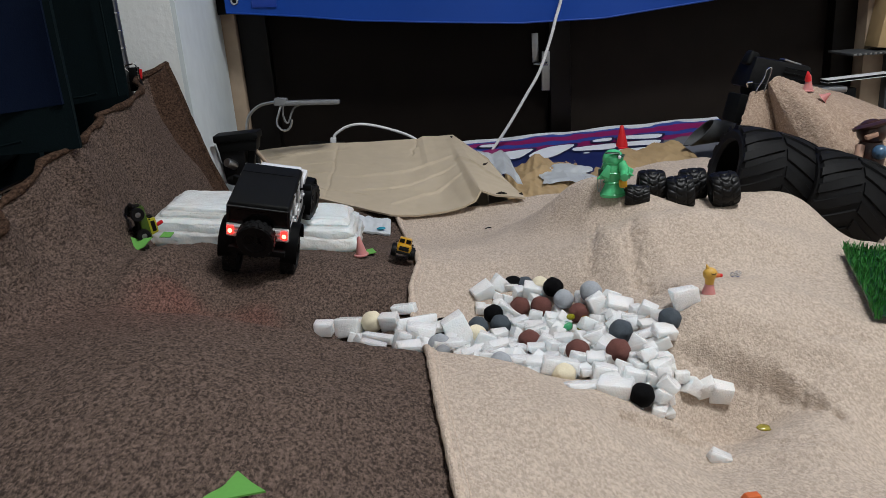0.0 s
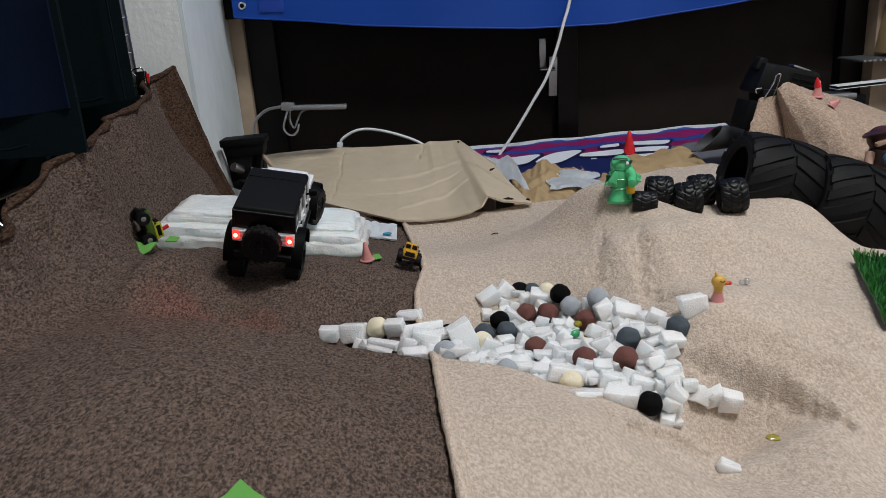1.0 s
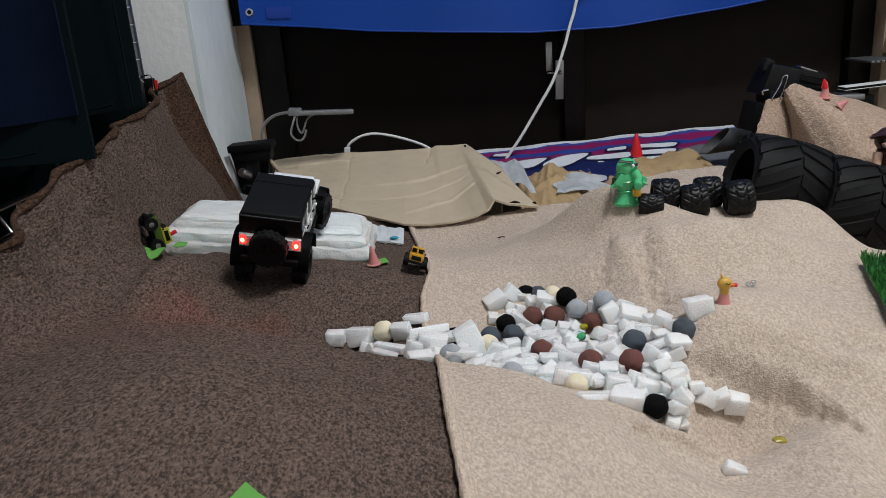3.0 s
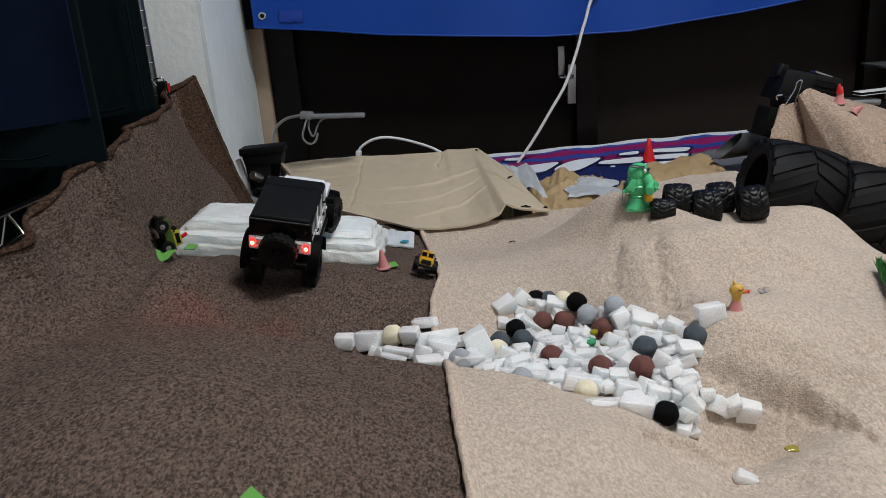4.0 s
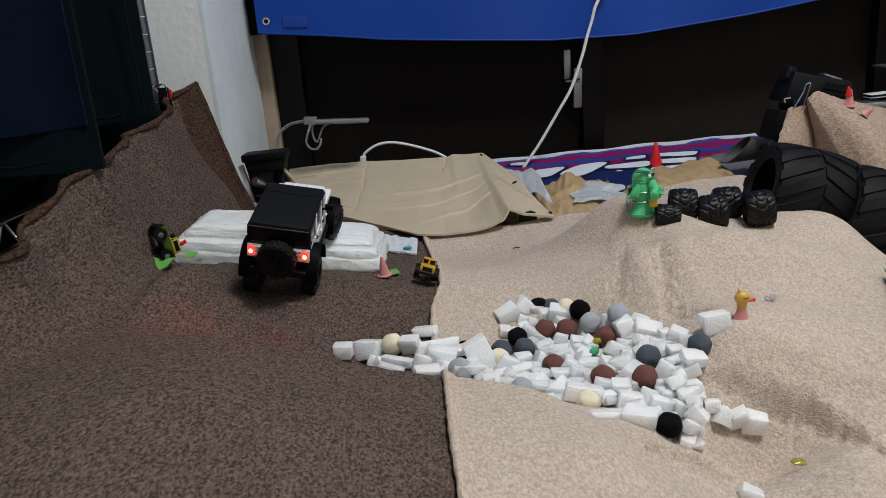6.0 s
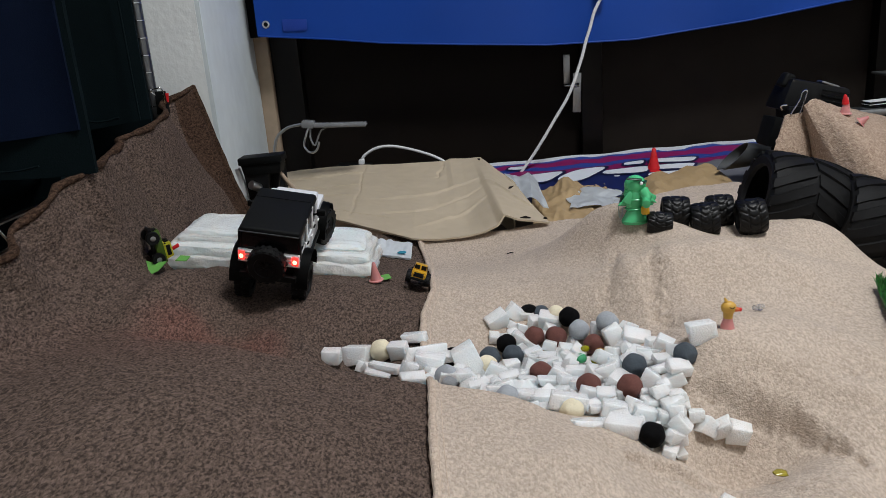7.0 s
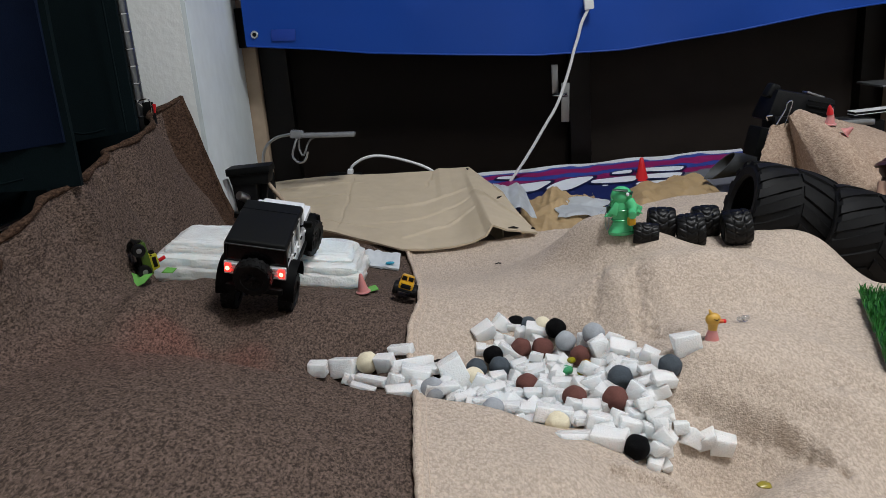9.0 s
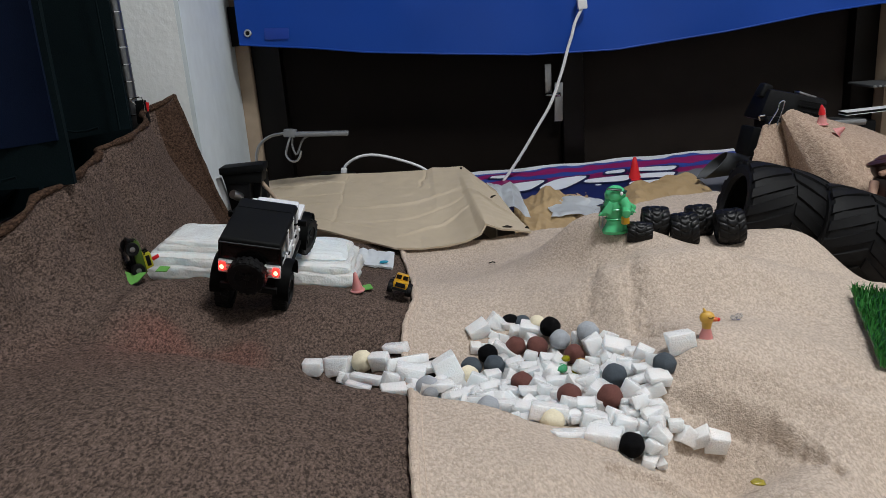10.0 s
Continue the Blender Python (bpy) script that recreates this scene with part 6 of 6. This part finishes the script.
def garment(x0, x1, y, z0, z1, waves, depth, seed):
    """Hanging cloth with soft folds and some body."""
    def place(u, v):
        x = x0 + (x1 - x0) * u
        w = depth * math.sin(u * waves + 0.8 * v + seed) + 0.5 * depth * rough(u * 3, v * 1.2, 1.5, seed)
        return x + 0.012 * rough(u * 2, v * 3, 1.5, seed + 4) * (1 - u), y + w + 0.02 * u, z0 + (z1 - z0) * v + 0.008 * math.sin(u * 5 + seed) * (1 - v)
    return sheet(place, 50, 50, 0.010)


jeans = thing("jeans", garment(-0.86, -0.436, 0.890, 0.262, 1.25, 7.0, 0.020, 1.0), NAVY, "dark navy denim jeans hanging from the rack", "jeans")
part("stitched_hem", box(0.34, 0.003, 0.005, pose(-0.655, 0.872, 0.396, 0, 4, 2), bevel=0.001), STITCH, jeans, "stitched seam line")
trousers = thing("dark_trousers", garment(-0.80, -0.446, 1.135, 0.238, 1.25, 5.0, 0.016, 2.2), NIGHT, "blackish green cotton trousers hanging from the rack", "trousers")
part("side_seam", tube([(-0.454, 1.146, 0.245 + 0.05 * k) for k in range(20)], 0.0016, 6), NIGHT, trousers)
part("bottom_hem", tube([(-0.79 + 0.0165 * k, 1.128, 0.252 + 0.004 * math.sin(k)) for k in range(20)], 0.0018, 6), NIGHT, trousers)
thing("dark_shirt", garment(-0.92, -0.428, 0.915, 0.213, 0.55, 6.0, 0.010, 6.3), NIGHT, "blackish green cotton shirt hanging over the towel's edge", "shirt")
tagged(part("shirt_hem", tube([(-0.90 + 0.022 * k, 0.908, 0.222 + 0.004 * math.sin(k)) for k in range(20)], 0.0016, 6), NIGHT, bpy.data.objects["dark_shirt"]))
# reaches down to darken the gap behind the towel's edge
thing("dark_shirt", garment(-0.92, -0.535, 1.03, 0.06, 0.6, 6.0, 0.014, 3.7), NIGHT, "black cotton shirt hanging low over the rack", "shirt")
# added bulk that covers the shelf in place of the clothes' shade
thing("dark_bulk", ball(0.09, cuts=4, rough=0.25, scale=(1.75, 2.9, 0.75), seed=4), NIGHT, "black cloth bulk added on the rack's lowest shelf to darken it", "jacket", at=pose(-0.70, 0.95, 0.205))
thing("dark_shirt", garment(-0.92, -0.474, 1.22, 0.10, 0.6, 6.0, 0.008, 5.1), NIGHT, "black cotton shirt hanging behind the other clothes", "shirt")

# ---- gear on the right ----
gear = holder("black_case", "black ribbed plastic power tool case behind the towel", "case", at=pose(0.722, 1.625, 0.150, 0, 14, 8))
part("body", box(0.150, 0.07, 0.064, pose(0.0, 0, -0.004), bevel=0.008, taper=(0.86, 0.8)), BLACK_PLASTIC, gear)
for k in range(4):
    part("rib", box(0.060, 0.004, 0.0035, pose(0.030, -0.036 + 0.001 * k, 0.016 - 0.010 * k), bevel=0.001), MATT_BLACK, gear)
part("strip", box(0.040, 0.020, 0.004, pose(0.022, -0.012, 0.0295, 0, 6, 0), bevel=0.001), STEEL, gear, "grey metal strip")
part("grip", box(0.026, 0.030, 0.030, pose(-0.062, -0.002, 0.022, 0, 10, 0), bevel=0.007, steps=3, taper=(0.8, 0.8)), MATT_BLACK, gear)
part("foot", box(0.030, 0.06, 0.28, pose(-0.005, 0.01, -0.135, 0, -14, 0), bevel=0.006), MATT_BLACK, gear)
part("foot", box(0.060, 0.05, 0.25, pose(0.05, 0.02, -0.135, 0, -14, 0), bevel=0.006), MATT_BLACK, gear)
binder = holder("binder_clip", "black binder clip with wire handles holding the beige towel", "clip", "binder clips", at=pose(0.652, 1.524, 0.136, 0, 4, 10))
part("body", box(0.028, 0.014, 0.016, pose(0, 0.002, 0.002), bevel=0.002, taper=(1, 0.5)), MATT_BLACK, binder)
part("handle", tube(smooth_line([(-0.014, -0.009, -0.004), (-0.002, -0.014, 0.024), (0.000, -0.016, 0.038), (0.008, -0.016, 0.041), (0.009, -0.015, 0.032), (0.004, -0.009, -0.004)], 6), 0.0014, 6), CHROME, binder)
part("handle", tube(smooth_line([(-0.030, -0.004, 0.004), (-0.036, -0.010, 0.012), (-0.026, -0.012, 0.014)], 6), 0.0016, 6), CHROME, binder)
thing("black_bracket", box(0.034, 0.05, 0.060, bevel=0.006), MATT_BLACK, "black plastic bracket beside the case", "bracket", at=pose(0.640, 1.60, 0.088, 0, 14, 10))
thing("black_bracket", box(0.030, 0.03, 0.210, bevel=0.004), MATT_BLACK, "black plastic bracket beside the case", "bracket", at=pose(0.648, 1.60, -0.045, 0, 6, 0))

tray = holder("tablet", "thin tablet with white edge lying on a support", "tablet", at=pose(1.000, 1.81, 0.106, 0, -2, 4))
part("body", box(0.155, 0.032, 0.005, pose(0, 0, 0), bevel=0.002), MATT_BLACK, tray)
part("rim", box(0.157, 0.034, 0.0012, pose(0, 0, 0.0034), bevel=0.0005), WHITE_PLASTIC, tray, "white edge")
part("rim", box(0.157, 0.034, 0.0012, pose(0, 0, -0.0034), bevel=0.0005), WHITE_PLASTIC, tray, "white edge")
part("support", box(0.075, 0.06, 0.014, pose(-0.075, 0, -0.018, 0, 4, 0), bevel=0.004), STEEL, tray)
part("stand", box(0.04, 0.05, 0.19, pose(-0.02, 0.02, -0.118), bevel=0.004), MATT_BLACK, tray)

shelf = holder("metal_shelf", "perforated dark metal shelf on a pale wooden post", "shelf", at=pose(1.13, 1.97, 0.147))
part("board", box(0.18, 0.12, 0.006, bevel=0.002), GREY_MAT, shelf)
for k in range(14):
    part("lip", box(0.006, 0.004, 0.005, pose(-0.084 + 0.0125 * k, -0.062, 0.0), bevel=0.001), STEEL, shelf)
part("bracket", box(0.02, 0.03, 0.25, pose(0.05, 0.02, -0.125), bevel=0.003), GREY_MAT, shelf)
thing("cardboard_box", box(0.10, 0.06, 0.15, bevel=0.002), KRAFT, "ochre cardboard box standing on the metal shelf", "box", at=pose(1.175, 1.965, 0.226, 0, 8, 0))


def doll():
    """Brown vinyl toy figure, half hidden behind the tyre: one plain shape."""
    bm = bmesh.new()
    join(bm, ball(0.024, pose(0, 0, 0.052), cuts=3, scale=(1.0, 0.95, 0.9)), index=0)
    join(bm, lathe([(0.030, 0), (0.031, 0.004), (0.026, 0.007), (0.022, 0.008)], 24, pose(0.0, 0, 0.060, -12, -12, 0)), index=0)
    join(bm, lathe([(0.012, -0.05), (0.020, -0.02), (0.024, 0.010), (0.018, 0.036)], 20), index=0)
    join(bm, ball(0.0125, pose(0.002, -0.026, 0.022), cuts=3), index=1)
    join(bm, tube([(-0.020, -0.005, 0.030), (-0.030, -0.018, 0.008), (-0.016, -0.028, -0.006)], [0.008, 0.0075, 0.008], 10), index=2)
    join(bm, box(0.020, 0.010, 0.007, pose(-0.014, -0.024, 0.050, 0, -18, 0), bevel=0.002), index=2)
    return bm


thing("vinyl_figure", doll(), [SKIN_BROWN, SKY_BALL, TAN_VINYL], "glossy brown vinyl figure with a blue ball behind the tyres", "figurine", at=pose(0.733, 1.262, 0.036))
